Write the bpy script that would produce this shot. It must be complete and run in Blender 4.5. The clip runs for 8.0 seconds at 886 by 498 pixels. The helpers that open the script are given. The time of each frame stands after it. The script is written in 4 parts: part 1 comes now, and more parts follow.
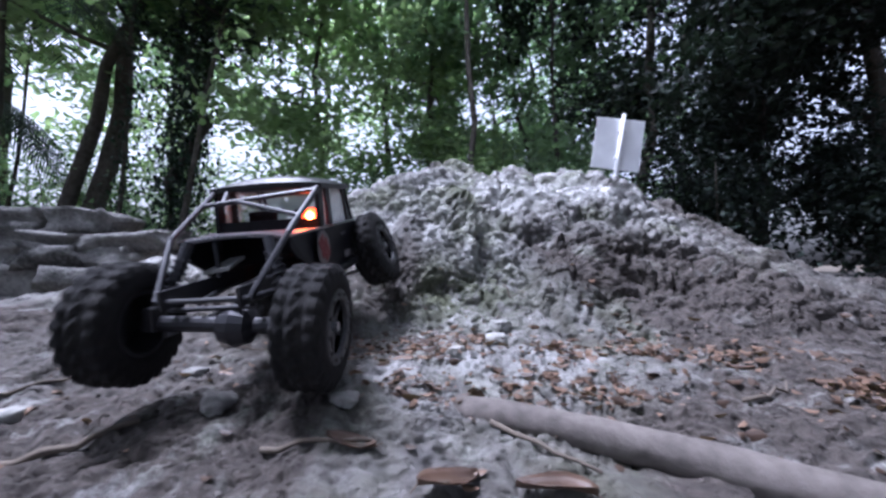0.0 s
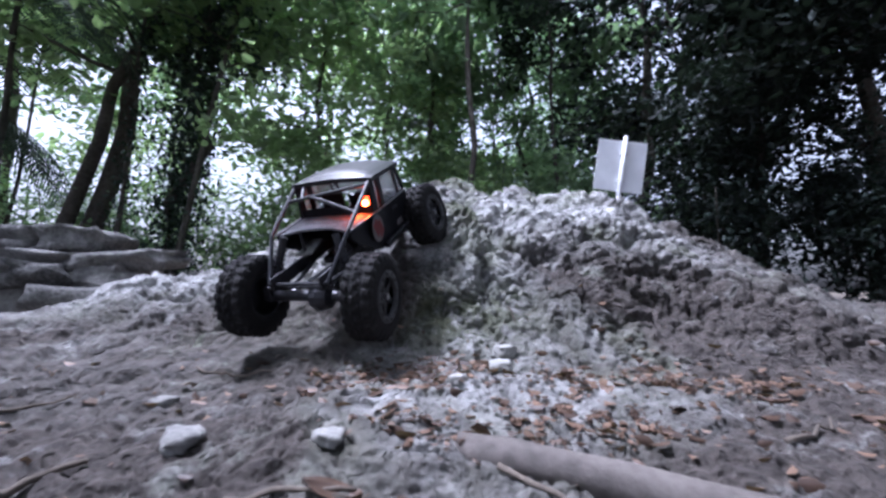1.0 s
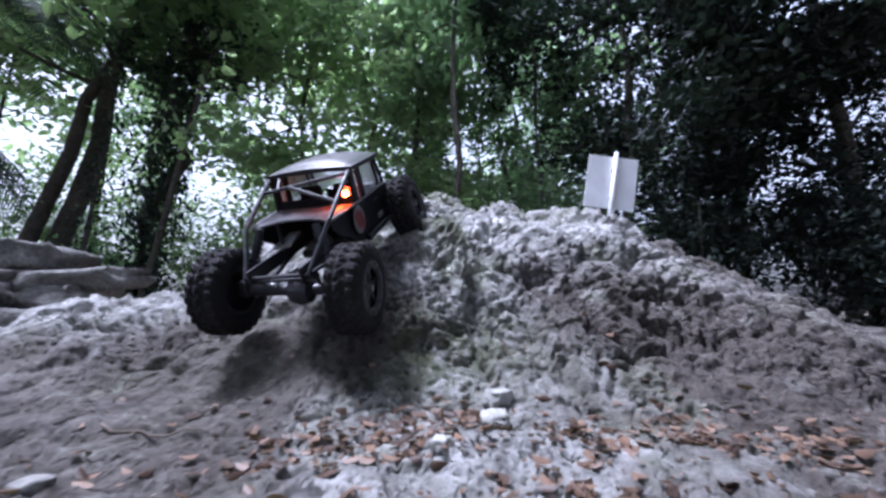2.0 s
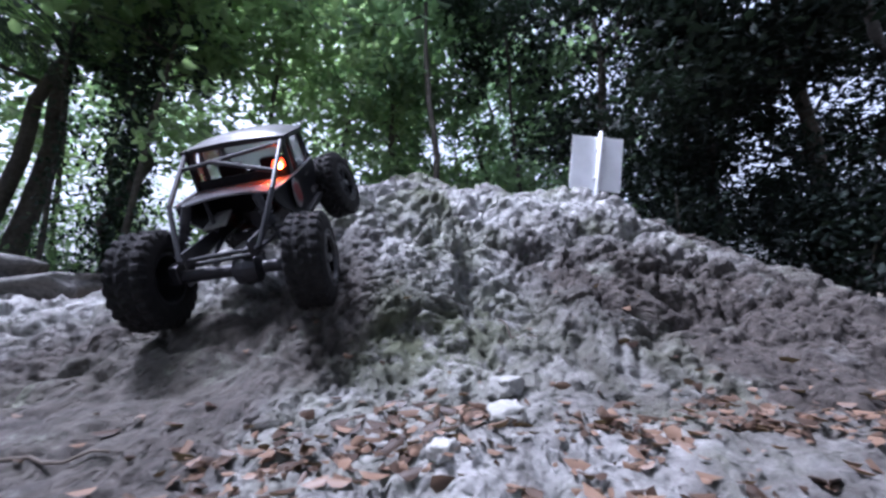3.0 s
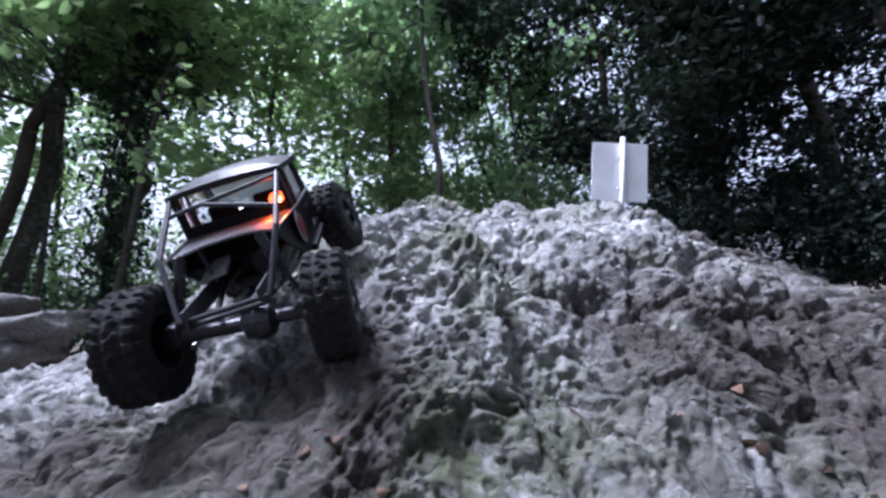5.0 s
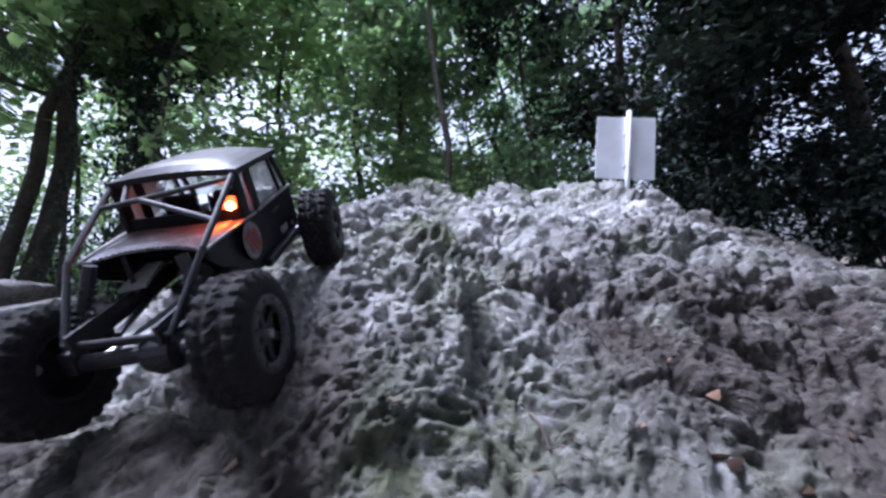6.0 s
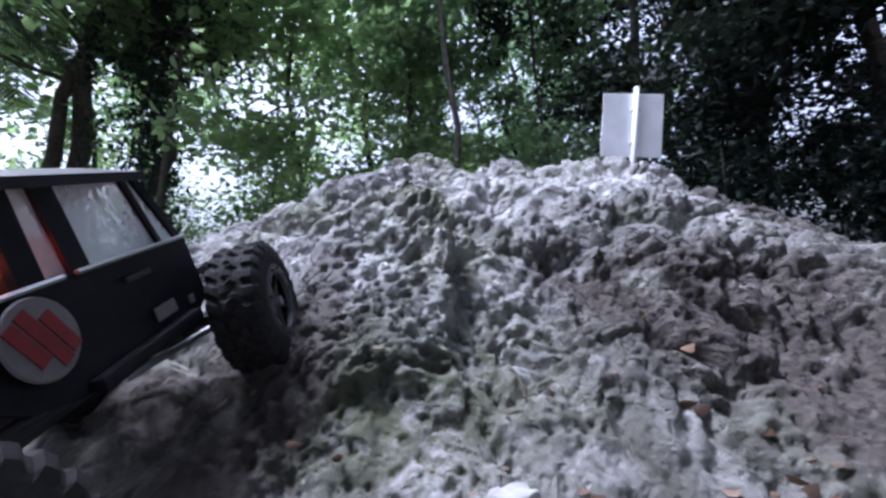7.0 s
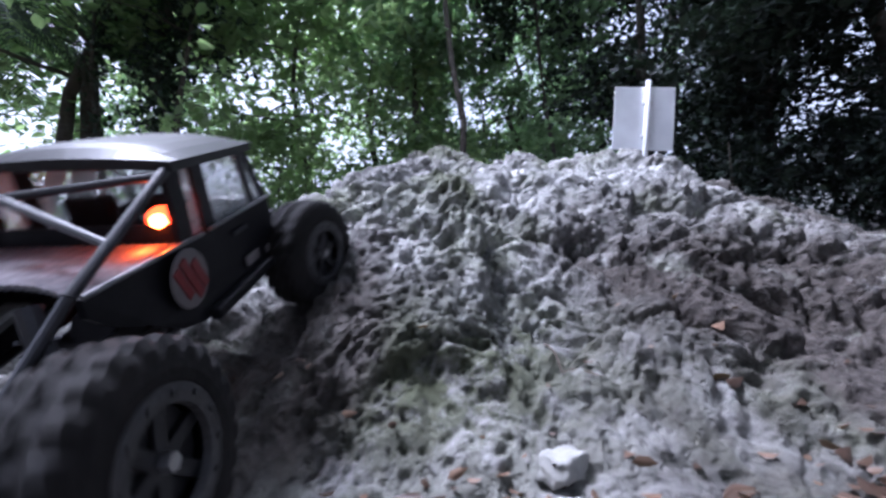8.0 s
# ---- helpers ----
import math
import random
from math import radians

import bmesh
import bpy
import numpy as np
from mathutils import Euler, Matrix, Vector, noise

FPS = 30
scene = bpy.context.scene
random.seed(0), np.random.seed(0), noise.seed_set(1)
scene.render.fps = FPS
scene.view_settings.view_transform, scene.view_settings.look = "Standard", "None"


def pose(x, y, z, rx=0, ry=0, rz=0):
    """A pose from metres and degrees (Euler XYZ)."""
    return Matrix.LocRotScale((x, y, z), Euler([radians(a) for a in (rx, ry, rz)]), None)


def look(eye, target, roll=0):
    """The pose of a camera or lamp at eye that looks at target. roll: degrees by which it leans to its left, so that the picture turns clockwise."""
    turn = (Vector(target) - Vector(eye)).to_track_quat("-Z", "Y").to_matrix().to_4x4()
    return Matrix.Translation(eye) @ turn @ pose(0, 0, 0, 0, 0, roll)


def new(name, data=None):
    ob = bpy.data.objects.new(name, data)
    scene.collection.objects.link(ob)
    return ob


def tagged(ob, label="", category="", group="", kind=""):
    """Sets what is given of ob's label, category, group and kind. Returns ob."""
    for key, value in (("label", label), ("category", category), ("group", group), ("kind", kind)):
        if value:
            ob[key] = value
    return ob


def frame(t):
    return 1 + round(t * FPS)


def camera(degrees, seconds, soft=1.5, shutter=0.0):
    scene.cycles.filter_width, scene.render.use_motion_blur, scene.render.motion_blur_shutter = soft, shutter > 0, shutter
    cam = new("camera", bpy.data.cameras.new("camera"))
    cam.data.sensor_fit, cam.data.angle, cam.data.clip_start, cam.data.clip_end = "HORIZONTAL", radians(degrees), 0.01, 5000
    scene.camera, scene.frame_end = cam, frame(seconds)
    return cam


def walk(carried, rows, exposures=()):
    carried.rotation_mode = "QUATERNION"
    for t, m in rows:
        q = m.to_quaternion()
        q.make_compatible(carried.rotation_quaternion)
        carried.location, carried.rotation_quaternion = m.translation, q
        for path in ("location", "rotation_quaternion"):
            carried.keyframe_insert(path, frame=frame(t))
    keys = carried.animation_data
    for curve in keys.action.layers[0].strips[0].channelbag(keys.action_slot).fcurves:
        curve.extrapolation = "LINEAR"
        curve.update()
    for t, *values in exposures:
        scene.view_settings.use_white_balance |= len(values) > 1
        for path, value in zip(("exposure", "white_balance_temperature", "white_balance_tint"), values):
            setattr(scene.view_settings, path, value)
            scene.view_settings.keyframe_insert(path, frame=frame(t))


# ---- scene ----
cam = camera(95.1, 8.0, soft=2.7, shutter=0.5)
EXPOSURE = 1.20
METRES, EYE, TILT, LEAN, TURN = 0.65, 0.25, 3.0, 0.0, 0.0
ROWS = [
    (0.0, 0.0, 0.0, 0.0, 0.0, -0.0, -0.0),
    (0.5, 0.0071, 0.0339, -0.0161, -0.03, 1.79, -0.12),
    (1.0, -0.0025, 0.0762, -0.013, -0.11, 3.31, -0.49),
    (2.5, 0.0086, 0.3479, 0.0078, -3.58, 6.29, 0.23),
    (3.0, -0.0036, 0.4199, -0.0466, -4.94, 5.75, 1.82),
    (3.5, -0.0115, 0.4753, -0.0201, -6.66, 6.62, 3.3),
    (4.0, -0.0471, 0.5342, 0.0559, -5.85, 7.78, 3.89),
    (4.5, -0.0778, 0.5751, 0.0772, -5.18, 7.39, 3.94),
    (6.0, 0.0532, 0.6603, 0.1134, -2.1, 3.58, 4.79),
    (6.5, 0.0976, 0.6617, 0.0926, -1.15, 2.31, 4.65),
    (7.0, 0.094, 0.6415, 0.0638, -0.54, 1.67, 4.5),
    (7.5, 0.0769, 0.6429, 0.0647, -0.41, 1.61, 4.46),
    (8.0, 0.0321, 0.6134, 0.0446, -0.12, 1.23, 4.57),
]
walk(cam, [(t, pose(0, 0, EYE, TILT, LEAN, TURN) @ pose(METRES * x, METRES * y, METRES * z, 90 + pitch, roll, yaw)) for t, x, y, z, yaw, pitch, roll in ROWS],
     exposures=[(0.0, EXPOSURE, 5150, 24), (8.0, EXPOSURE, 5150, 24)])

# ---- world and light ----
SUN_EL, SUN_ROT = 70.0, 282.0
world = bpy.data.worlds.new("world")
scene.world = world
world.use_nodes = True
wn = world.node_tree
sky = wn.nodes.new("ShaderNodeTexSky")
sky.sky_type, sky.sun_disc = "NISHITA", False
sky.sun_elevation, sky.sun_rotation = radians(SUN_EL), radians(SUN_ROT)
sky.air_density, sky.dust_density, sky.ozone_density = 1.4, 8.0, 0.4
pale = wn.nodes.new("ShaderNodeHueSaturation")
pale.inputs["Saturation"].default_value, pale.inputs["Value"].default_value = 0.30, 1.1
wn.links.new(sky.outputs[0], pale.inputs["Color"])
wn.links.new(pale.outputs[0], wn.nodes["Background"].inputs[0])
wn.nodes["Background"].inputs[1].default_value = 0.14
sun = new("sun", bpy.data.lights.new("sun", "SUN"))
sun.data.energy, sun.data.angle, sun.data.color = 2.7, radians(12), (1.0, 0.97, 0.93)
az, el = radians(SUN_ROT), radians(SUN_EL)
sun.matrix_world = look((math.sin(az) * math.cos(el) * 20, math.cos(az) * math.cos(el) * 20, math.sin(el) * 20), (0, 0, 0))


# ---- materials ----
def material(name, base, rough=0.7, metal=0.0, spread=0.25, scale=8.0, fine=60.0, bump=0.3, depth=0.004, tint=None, island=False, rand=0.0, spec=0.4):
    """A surface with colour variation at two sizes and fine relief; scale and fine are per metre."""
    m = bpy.data.materials.new(name)
    m.use_nodes = True
    t = m.node_tree
    b = t.nodes["Principled BSDF"]
    co = t.nodes.new("ShaderNodeTexCoord")
    n1, n2 = t.nodes.new("ShaderNodeTexNoise"), t.nodes.new("ShaderNodeTexNoise")
    n1.inputs["Scale"].default_value, n1.inputs["Detail"].default_value = scale, 4
    n2.inputs["Scale"].default_value, n2.inputs["Detail"].default_value = fine, 5
    for n in (n1, n2):
        t.links.new(co.outputs["Object"], n.inputs["Vector"])
    ramp = t.nodes.new("ShaderNodeValToRGB")
    dark = [c * (1 - spread) for c in base]
    light = [min(1, c * (1 + spread)) for c in (tint or base)]
    ramp.color_ramp.elements[0].position, ramp.color_ramp.elements[1].position = 0.3, 0.7
    ramp.color_ramp.elements[0].color, ramp.color_ramp.elements[1].color = (*dark, 1), (*light, 1)
    add = t.nodes.new("ShaderNodeMath")
    add.operation = "MULTIPLY_ADD"
    add.inputs[1].default_value = 0.5
    t.links.new(n2.outputs[0], add.inputs[0])
    half = t.nodes.new("ShaderNodeMath")
    half.operation, half.inputs[1].default_value = "MULTIPLY", 0.5
    t.links.new(n1.outputs[0], half.inputs[0])
    t.links.new(half.outputs[0], add.inputs[2])
    last = add.outputs[0]
    if island or rand:
        g = t.nodes.new("ShaderNodeNewGeometry" if island else "ShaderNodeObjectInfo")
        r = t.nodes.new("ShaderNodeMath")
        r.operation, r.inputs[1].default_value = "MULTIPLY_ADD", rand or 0.4
        t.links.new(g.outputs["Random Per Island" if island else "Random"], r.inputs[0])
        off = t.nodes.new("ShaderNodeMath")
        off.operation, off.inputs[1].default_value = "SUBTRACT", (rand or 0.4) / 2
        t.links.new(last, off.inputs[0])
        t.links.new(off.outputs[0], r.inputs[2])
        last = r.outputs[0]
    t.links.new(last, ramp.inputs[0])
    t.links.new(ramp.outputs[0], b.inputs["Base Color"])
    bp = t.nodes.new("ShaderNodeBump")
    bp.inputs["Strength"].default_value, bp.inputs["Distance"].default_value = bump, depth
    t.links.new(n2.outputs[0], bp.inputs["Height"])
    t.links.new(bp.outputs[0], b.inputs["Normal"])
    b.inputs["Roughness"].default_value, b.inputs["Metallic"].default_value = rough, metal
    b.inputs["Specular IOR Level"].default_value = spec
    return m


def rock_material(name):
    """Weathered karst limestone: pale grey crust, dark lichen, ochre soil in low flat places, darkened for shade on the
    right, green algae.
    """
    m = bpy.data.materials.new(name)
    m.use_nodes = True
    t = m.node_tree
    b = t.nodes["Principled BSDF"]
    L = t.links.new
    co = t.nodes.new("ShaderNodeTexCoord")

    def tex(scale, detail=5.0, rough=0.6):
        n = t.nodes.new("ShaderNodeTexNoise")
        n.inputs["Scale"].default_value, n.inputs["Detail"].default_value, n.inputs["Roughness"].default_value = scale, detail, rough
        L(co.outputs["Object"], n.inputs["Vector"])
        return n.outputs[0]

    def ramp(value, p0, p1, c0=(0, 0, 0), c1=(1, 1, 1)):
        r = t.nodes.new("ShaderNodeValToRGB")
        r.color_ramp.elements[0].position, r.color_ramp.elements[1].position = p0, p1
        r.color_ramp.elements[0].color, r.color_ramp.elements[1].color = (*c0, 1), (*c1, 1)
        L(value, r.inputs[0])
        return r.outputs[0]

    def mix(fac, a, c, kind="MIX"):
        x = t.nodes.new("ShaderNodeMix")
        x.data_type, x.blend_type = "RGBA", kind
        L(fac, x.inputs[0])
        for value, slot in ((a, 6), (c, 7)):
            if isinstance(value, tuple):
                x.inputs[slot].default_value = (*value, 1)
            else:
                L(value, x.inputs[slot])
        return x.outputs[2]

    grain = ramp(tex(17, 8, 0.66), 0.33, 0.62, ROCK_DARK, ROCK_PALE)
    speck = ramp(tex(75, 6, 0.7), 0.30, 0.46)
    col = mix(speck, (0.13, 0.125, 0.115), grain)
    lichen = ramp(tex(4.5, 8, 0.70), 0.50, 0.64)
    col = mix(lichen, col, (0.11, 0.107, 0.098))
    algae = ramp(tex(3.1, 6, 0.65), 0.50, 0.66)
    half = t.nodes.new("ShaderNodeMath")
    half.operation, half.inputs[1].default_value = "MULTIPLY", 0.6
    L(algae, half.inputs[0])
    col = mix(half.outputs[0], col, (0.20, 0.225, 0.13))
    wet = t.nodes.new("ShaderNodeAttribute")
    wet.attribute_name = "algae"
    grown = t.nodes.new("ShaderNodeMath")
    grown.operation = "MULTIPLY"
    L(wet.outputs["Fac"], grown.inputs[0])
    L(ramp(tex(19, 8, 0.72), 0.38, 0.52), grown.inputs[1])
    col = mix(grown.outputs[0], col, (0.085, 0.095, 0.052))
    att = t.nodes.new("ShaderNodeAttribute")
    att.attribute_name = "soil_shade"
    patch = ramp(tex(11, 8, 0.72), 0.26, 0.46)
    soil_shade = t.nodes.new("ShaderNodeMath")
    soil_shade.operation = "MULTIPLY"
    L(att.outputs["Fac"], soil_shade.inputs[0])
    L(patch, soil_shade.inputs[1])
    # Earth tone is darkened below dry dust to carry the right side's shade.
    shaded_earth = ramp(tex(60, 5), 0.3, 0.7, (0.034, 0.029, 0.026), (0.100, 0.086, 0.076))
    col = mix(soil_shade.outputs[0], col, shaded_earth)
    L(col, b.inputs["Base Color"])
    bump = t.nodes.new("ShaderNodeBump")
    bump.inputs["Strength"].default_value, bump.inputs["Distance"].default_value = 1.0, 0.010
    wob = t.nodes.new("ShaderNodeTexNoise")
    wob.inputs["Scale"].default_value = 30
    L(co.outputs["Object"], wob.inputs["Vector"])
    shift = t.nodes.new("ShaderNodeMixRGB")
    shift.blend_type = "ADD"
    shift.inputs[0].default_value = 0.03
    L(co.outputs["Object"], shift.inputs[1])
    L(wob.outputs["Color"], shift.inputs[2])
    height = tex(60, 8, 0.72)
    for scale, share in ((46, 0.55), (105, 0.30)):
        v = t.nodes.new("ShaderNodeTexVoronoi")
        v.inputs["Scale"].default_value = scale
        L(shift.outputs[0], v.inputs["Vector"])
        pit = ramp(v.outputs["Distance"], 0.10, 0.42)
        k = t.nodes.new("ShaderNodeMath")
        k.operation, k.inputs[1].default_value = "MULTIPLY_ADD", share
        L(pit, k.inputs[0])
        L(height, k.inputs[2])
        height = k.outputs[0]
    L(height, bump.inputs["Height"])
    L(bump.outputs[0], b.inputs["Normal"])
    b.inputs["Roughness"].default_value, b.inputs["Specular IOR Level"].default_value = 0.85, 0.3
    return m


def leaf_material(name, base, tint, through_light=0.35):
    m = material(name, base, rough=0.45, spread=0.35, scale=0.6, fine=14, bump=0.1, tint=tint, island=True, rand=0.7, spec=0.25)
    t = m.node_tree
    b, out = t.nodes["Principled BSDF"], t.nodes["Material Output"]
    tr = t.nodes.new("ShaderNodeBsdfTranslucent")
    tr.inputs[0].default_value = (tint[0] * 1.5, tint[1] * 1.8, tint[2] * 1.1, 1)
    mx = t.nodes.new("ShaderNodeMixShader")
    mx.inputs[0].default_value = through_light
    t.links.new(b.outputs[0], mx.inputs[1])
    t.links.new(tr.outputs[0], mx.inputs[2])
    t.links.new(mx.outputs[0], out.inputs[0])
    return m


def glow(name, colour, strength):
    m = bpy.data.materials.new(name)
    m.use_nodes = True
    b = m.node_tree.nodes["Principled BSDF"]
    b.inputs["Base Color"].default_value = (*colour, 1)
    b.inputs["Emission Color"].default_value = (*colour, 1)
    b.inputs["Emission Strength"].default_value = strength
    return m


def glass(name, tint=(0.8, 0.85, 0.85), rough=0.15, clear=0.68):
    """A scratched polycarbonate pane: partly clear, partly a pale haze."""
    m = material(name, tint, rough=rough, spread=0.1, scale=30, fine=200, bump=0.05, spec=0.5)
    t = m.node_tree
    b, out = t.nodes["Principled BSDF"], t.nodes["Material Output"]
    tr = t.nodes.new("ShaderNodeBsdfTransparent")
    mx = t.nodes.new("ShaderNodeMixShader")
    mx.inputs[0].default_value = clear
    t.links.new(b.outputs[0], mx.inputs[1])
    t.links.new(tr.outputs[0], mx.inputs[2])
    t.links.new(mx.outputs[0], out.inputs[0])
    return m


ROCK_DARK, ROCK_PALE = (0.13, 0.127, 0.121), (0.50, 0.50, 0.485)
M_ROCK = rock_material("limestone")
M_SOIL = material("forest_floor", (0.045, 0.037, 0.027), 0.95, spread=0.5, scale=2, fine=25, bump=0.8, depth=0.02, tint=(0.075, 0.06, 0.042))
M_STONE = material("wall_stone", (0.075, 0.074, 0.07), 0.9, spread=0.45, scale=7, fine=45, bump=0.9, depth=0.01, rand=0.3, tint=(0.17, 0.166, 0.157))
M_PALESTONE = material("pale_stone", (0.27, 0.268, 0.25), 0.9, spread=0.25, scale=20, fine=90, bump=0.7, depth=0.004)
M_LOOSE = material("loose_stone", (0.24, 0.235, 0.22), 0.9, spread=0.4, scale=22, fine=110, bump=0.9, depth=0.004, rand=0.3)
M_LOG = material("log_bark", (0.072, 0.062, 0.055), 0.85, spread=0.3, scale=9, fine=70, bump=0.6, depth=0.004, tint=(0.115, 0.10, 0.09))
M_BARK = material("bark", (0.07, 0.06, 0.05), 0.9, spread=0.4, scale=3, fine=18, bump=0.9, depth=0.02, tint=(0.10, 0.09, 0.075))
# Green and light leaves are coloured paler to carry the veiling haze.
M_LEAF = leaf_material("leaf_green", (0.11, 0.15, 0.11), (0.17, 0.22, 0.16), 0.66)
# Two darker leaf tones; the deepest holds the right side's shade in its colour.
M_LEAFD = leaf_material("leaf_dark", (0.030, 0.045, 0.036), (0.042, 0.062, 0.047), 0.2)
M_LEAFN = leaf_material("leaf_shade_tone", (0.018, 0.026, 0.022), (0.030, 0.042, 0.034), 0.12)
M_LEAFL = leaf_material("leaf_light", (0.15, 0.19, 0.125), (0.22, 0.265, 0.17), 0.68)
M_DEAD = leaf_material("dead_leaf", (0.060, 0.036, 0.025), (0.125, 0.080, 0.055), 0.1)
M_TWIG = material("twig", (0.10, 0.082, 0.065), 0.9, spread=0.4, scale=20, fine=120)
M_SIGN = material("sign_sheet", (0.80, 0.82, 0.86), 0.45, 0.0, spread=0.08, scale=9, fine=14, bump=0.25, depth=0.006, tint=(0.86, 0.88, 0.92))
M_POST = material("sign_post", (0.72, 0.73, 0.74), 0.5, 0.0, spread=0.15, scale=12, fine=60, bump=0.1)
M_TYRE = material("tyre_rubber", (0.009, 0.009, 0.010), 0.85, spread=0.35, scale=25, fine=160, bump=0.5, depth=0.001, tint=(0.016, 0.015, 0.014), spec=0.2)
M_RIM = material("rim_metal", (0.035, 0.035, 0.038), 0.45, 0.6, spread=0.3, scale=40, fine=200, bump=0.1, depth=0.0005)
M_BODY = material("black_paint", (0.006, 0.006, 0.008), 0.42, spread=0.3, scale=18, fine=150, bump=0.05, depth=0.0005, tint=(0.009, 0.009, 0.011), spec=0.16)
M_TUBE = material("cage_tube", (0.03, 0.03, 0.034), 0.4, 0.3, spread=0.3, scale=25, fine=150, bump=0.1, depth=0.0005)
M_DECK = material("ribbed_deck", (0.10, 0.10, 0.11), 0.38, 0.4, spread=0.3, scale=14, fine=120, bump=0.1, depth=0.0005, tint=(0.22, 0.22, 0.235))
M_TRIM = material("bright_trim", (0.45, 0.45, 0.46), 0.3, 0.8, spread=0.15, scale=30, fine=150, bump=0.05, depth=0.0005)
M_PANE = glass("pane")
M_LAMP = glow("orange_lamp", (1.0, 0.045, 0.002), 5.0)
M_BULB = glow("lamp_bulb", (1.0, 0.10, 0.006), 70.0)
M_RED = material("red_decal", (0.15, 0.012, 0.014), 0.4, spread=0.2, scale=30, fine=150, bump=0.05)
M_WHITE = material("white_decal", (0.13, 0.12, 0.12), 0.45, spread=0.2, scale=30, fine=150, bump=0.05)
M_RING = material("ring_metal", (0.07, 0.07, 0.072), 0.5, 0.6, spread=0.35, scale=40, fine=200, bump=0.1, depth=0.0005)
M_ALLOY = material("alloy", (0.35, 0.35, 0.36), 0.35, 0.8, spread=0.2, scale=30, fine=150, bump=0.05, depth=0.0005)


# ---- mesh helpers ----
def part(name, bm, mat, parent=None, label="", smooth=False):
    me = bpy.data.meshes.new(name)
    if smooth:
        for f in bm.faces:
            f.smooth = True
    bm.to_mesh(me)
    bm.free()
    me.materials.append(mat)
    ob = new(name, me)
    ob.parent = parent
    if label:
        ob["label"] = label
    return ob


def raw(name, verts, faces, mat, parent=None, smooth=False):
    me = bpy.data.meshes.new(name)
    me.from_pydata([tuple(v) for v in verts], [], [tuple(f) for f in faces])
    me.materials.append(mat)
    if smooth:
        me.polygons.foreach_set("use_smooth", [True] * len(me.polygons))
    ob = new(name, me)
    ob.parent = parent
    return ob


def empty(name, m=None):
    ob = new(name)
    ob.empty_display_size = 0.05
    if m is not None:
        ob.matrix_world = m
    return ob


def box(bm, cx, cy, cz, sx, sy, sz, m=None, bevel=0.0):
    r = bmesh.ops.create_cube(bm, size=1, matrix=(m or Matrix()) @ Matrix.Translation((cx, cy, cz)) @ Matrix.Diagonal((sx, sy, sz, 1)))
    if bevel:
        edges = list({e for v in r["verts"] for e in v.link_edges})
        bmesh.ops.bevel(bm, geom=edges, offset=bevel, segments=2, affect="EDGES", profile=0.6)
    return r


def tube(bm, pts, r, sides=10, r_end=None):
    """A round tube along points, tapering to r_end."""
    pts = [Vector(p) for p in pts]
    rings = []
    for i, p in enumerate(pts):
        d = (pts[min(i + 1, len(pts) - 1)] - pts[max(i - 1, 0)]).normalized()
        q = d.to_track_quat("Z", "Y")
        k = i / max(1, len(pts) - 1)
        rr = r if r_end is None else r + (r_end - r) * k
        rings.append([bm.verts.new(p + q @ Vector((math.cos(a) * rr, math.sin(a) * rr, 0))) for a in [2 * math.pi * j / sides for j in range(sides)]])
    for a, b in zip(rings, rings[1:]):
        for j in range(sides):
            bm.faces.new((a[j], a[(j + 1) % sides], b[(j + 1) % sides], b[j]))
    bm.faces.new(rings[0][::-1])
    bm.faces.new(rings[-1])


def lathe(bm, profile, sides=32, axis="X", centre=(0, 0, 0)):
    """Turn (along, radius) pairs round the x axis."""
    c = Vector(centre)
    rings = []
    for a, r in profile:
        rings.append([bm.verts.new(c + Vector((a, math.cos(2 * math.pi * j / sides) * r, math.sin(2 * math.pi * j / sides) * r))) for j in range(sides)])
    for p, q in zip(rings, rings[1:]):
        for j in range(sides):
            bm.faces.new((p[j], q[j], q[(j + 1) % sides], p[(j + 1) % sides]))
    return rings


def plate(bm, outline, thick, axis):
    """A flat plate: outline points in space, thickened along axis."""
    a = [bm.verts.new(Vector(p)) for p in outline]
    b = [bm.verts.new(Vector(p) + Vector(axis) * thick) for p in outline]
    bm.faces.new(a[::-1])
    bm.faces.new(b)
    n = len(a)
    for i in range(n):
        bm.faces.new((a[i], a[(i + 1) % n], b[(i + 1) % n], b[i]))
    bmesh.ops.recalc_face_normals(bm, faces=bm.faces[:])


# ---- value noise on arrays ----
def hash3(ix, iy, iz, seed):
    n = (ix * 374761393 + iy * 668265263 + iz * 1274126177 + seed * 974711) & 0x7FFFFFFF
    n = ((n ^ (n >> 13)) * 1103515245) & 0x7FFFFFFF
    n = ((n ^ (n >> 15)) * 668265263) & 0x7FFFFFFF
    return ((n ^ (n >> 14)) & 0xFFFFF) / 0xFFFFF


def vnoise(x, y, z, seed=0):
    x, y, z = np.broadcast_arrays(x, y, z)
    ix, iy, iz = (np.floor(a).astype(np.int64) for a in (x, y, z))
    fx, fy, fz = x - ix, y - iy, z - iz
    fx, fy, fz = (f * f * f * (f * (f * 6 - 15) + 10) for f in (fx, fy, fz))
    out = 0
    for dx in (0, 1):
        for dy in (0, 1):
            for dz in (0, 1):
                w = (fx if dx else 1 - fx) * (fy if dy else 1 - fy) * (fz if dz else 1 - fz)
                out = out + w * hash3(ix + dx, iy + dy, iz + dz, seed)
    return out * 2 - 1


def fbm(x, y, z, octaves=4, seed=0, gain=0.5):
    s, a, k = 0, 1.0, 1.0
    for i in range(octaves):
        s = s + a * vnoise(x * k, y * k, z * k, seed + i * 7)
        a, k = a * gain, k * 2.03
    return s


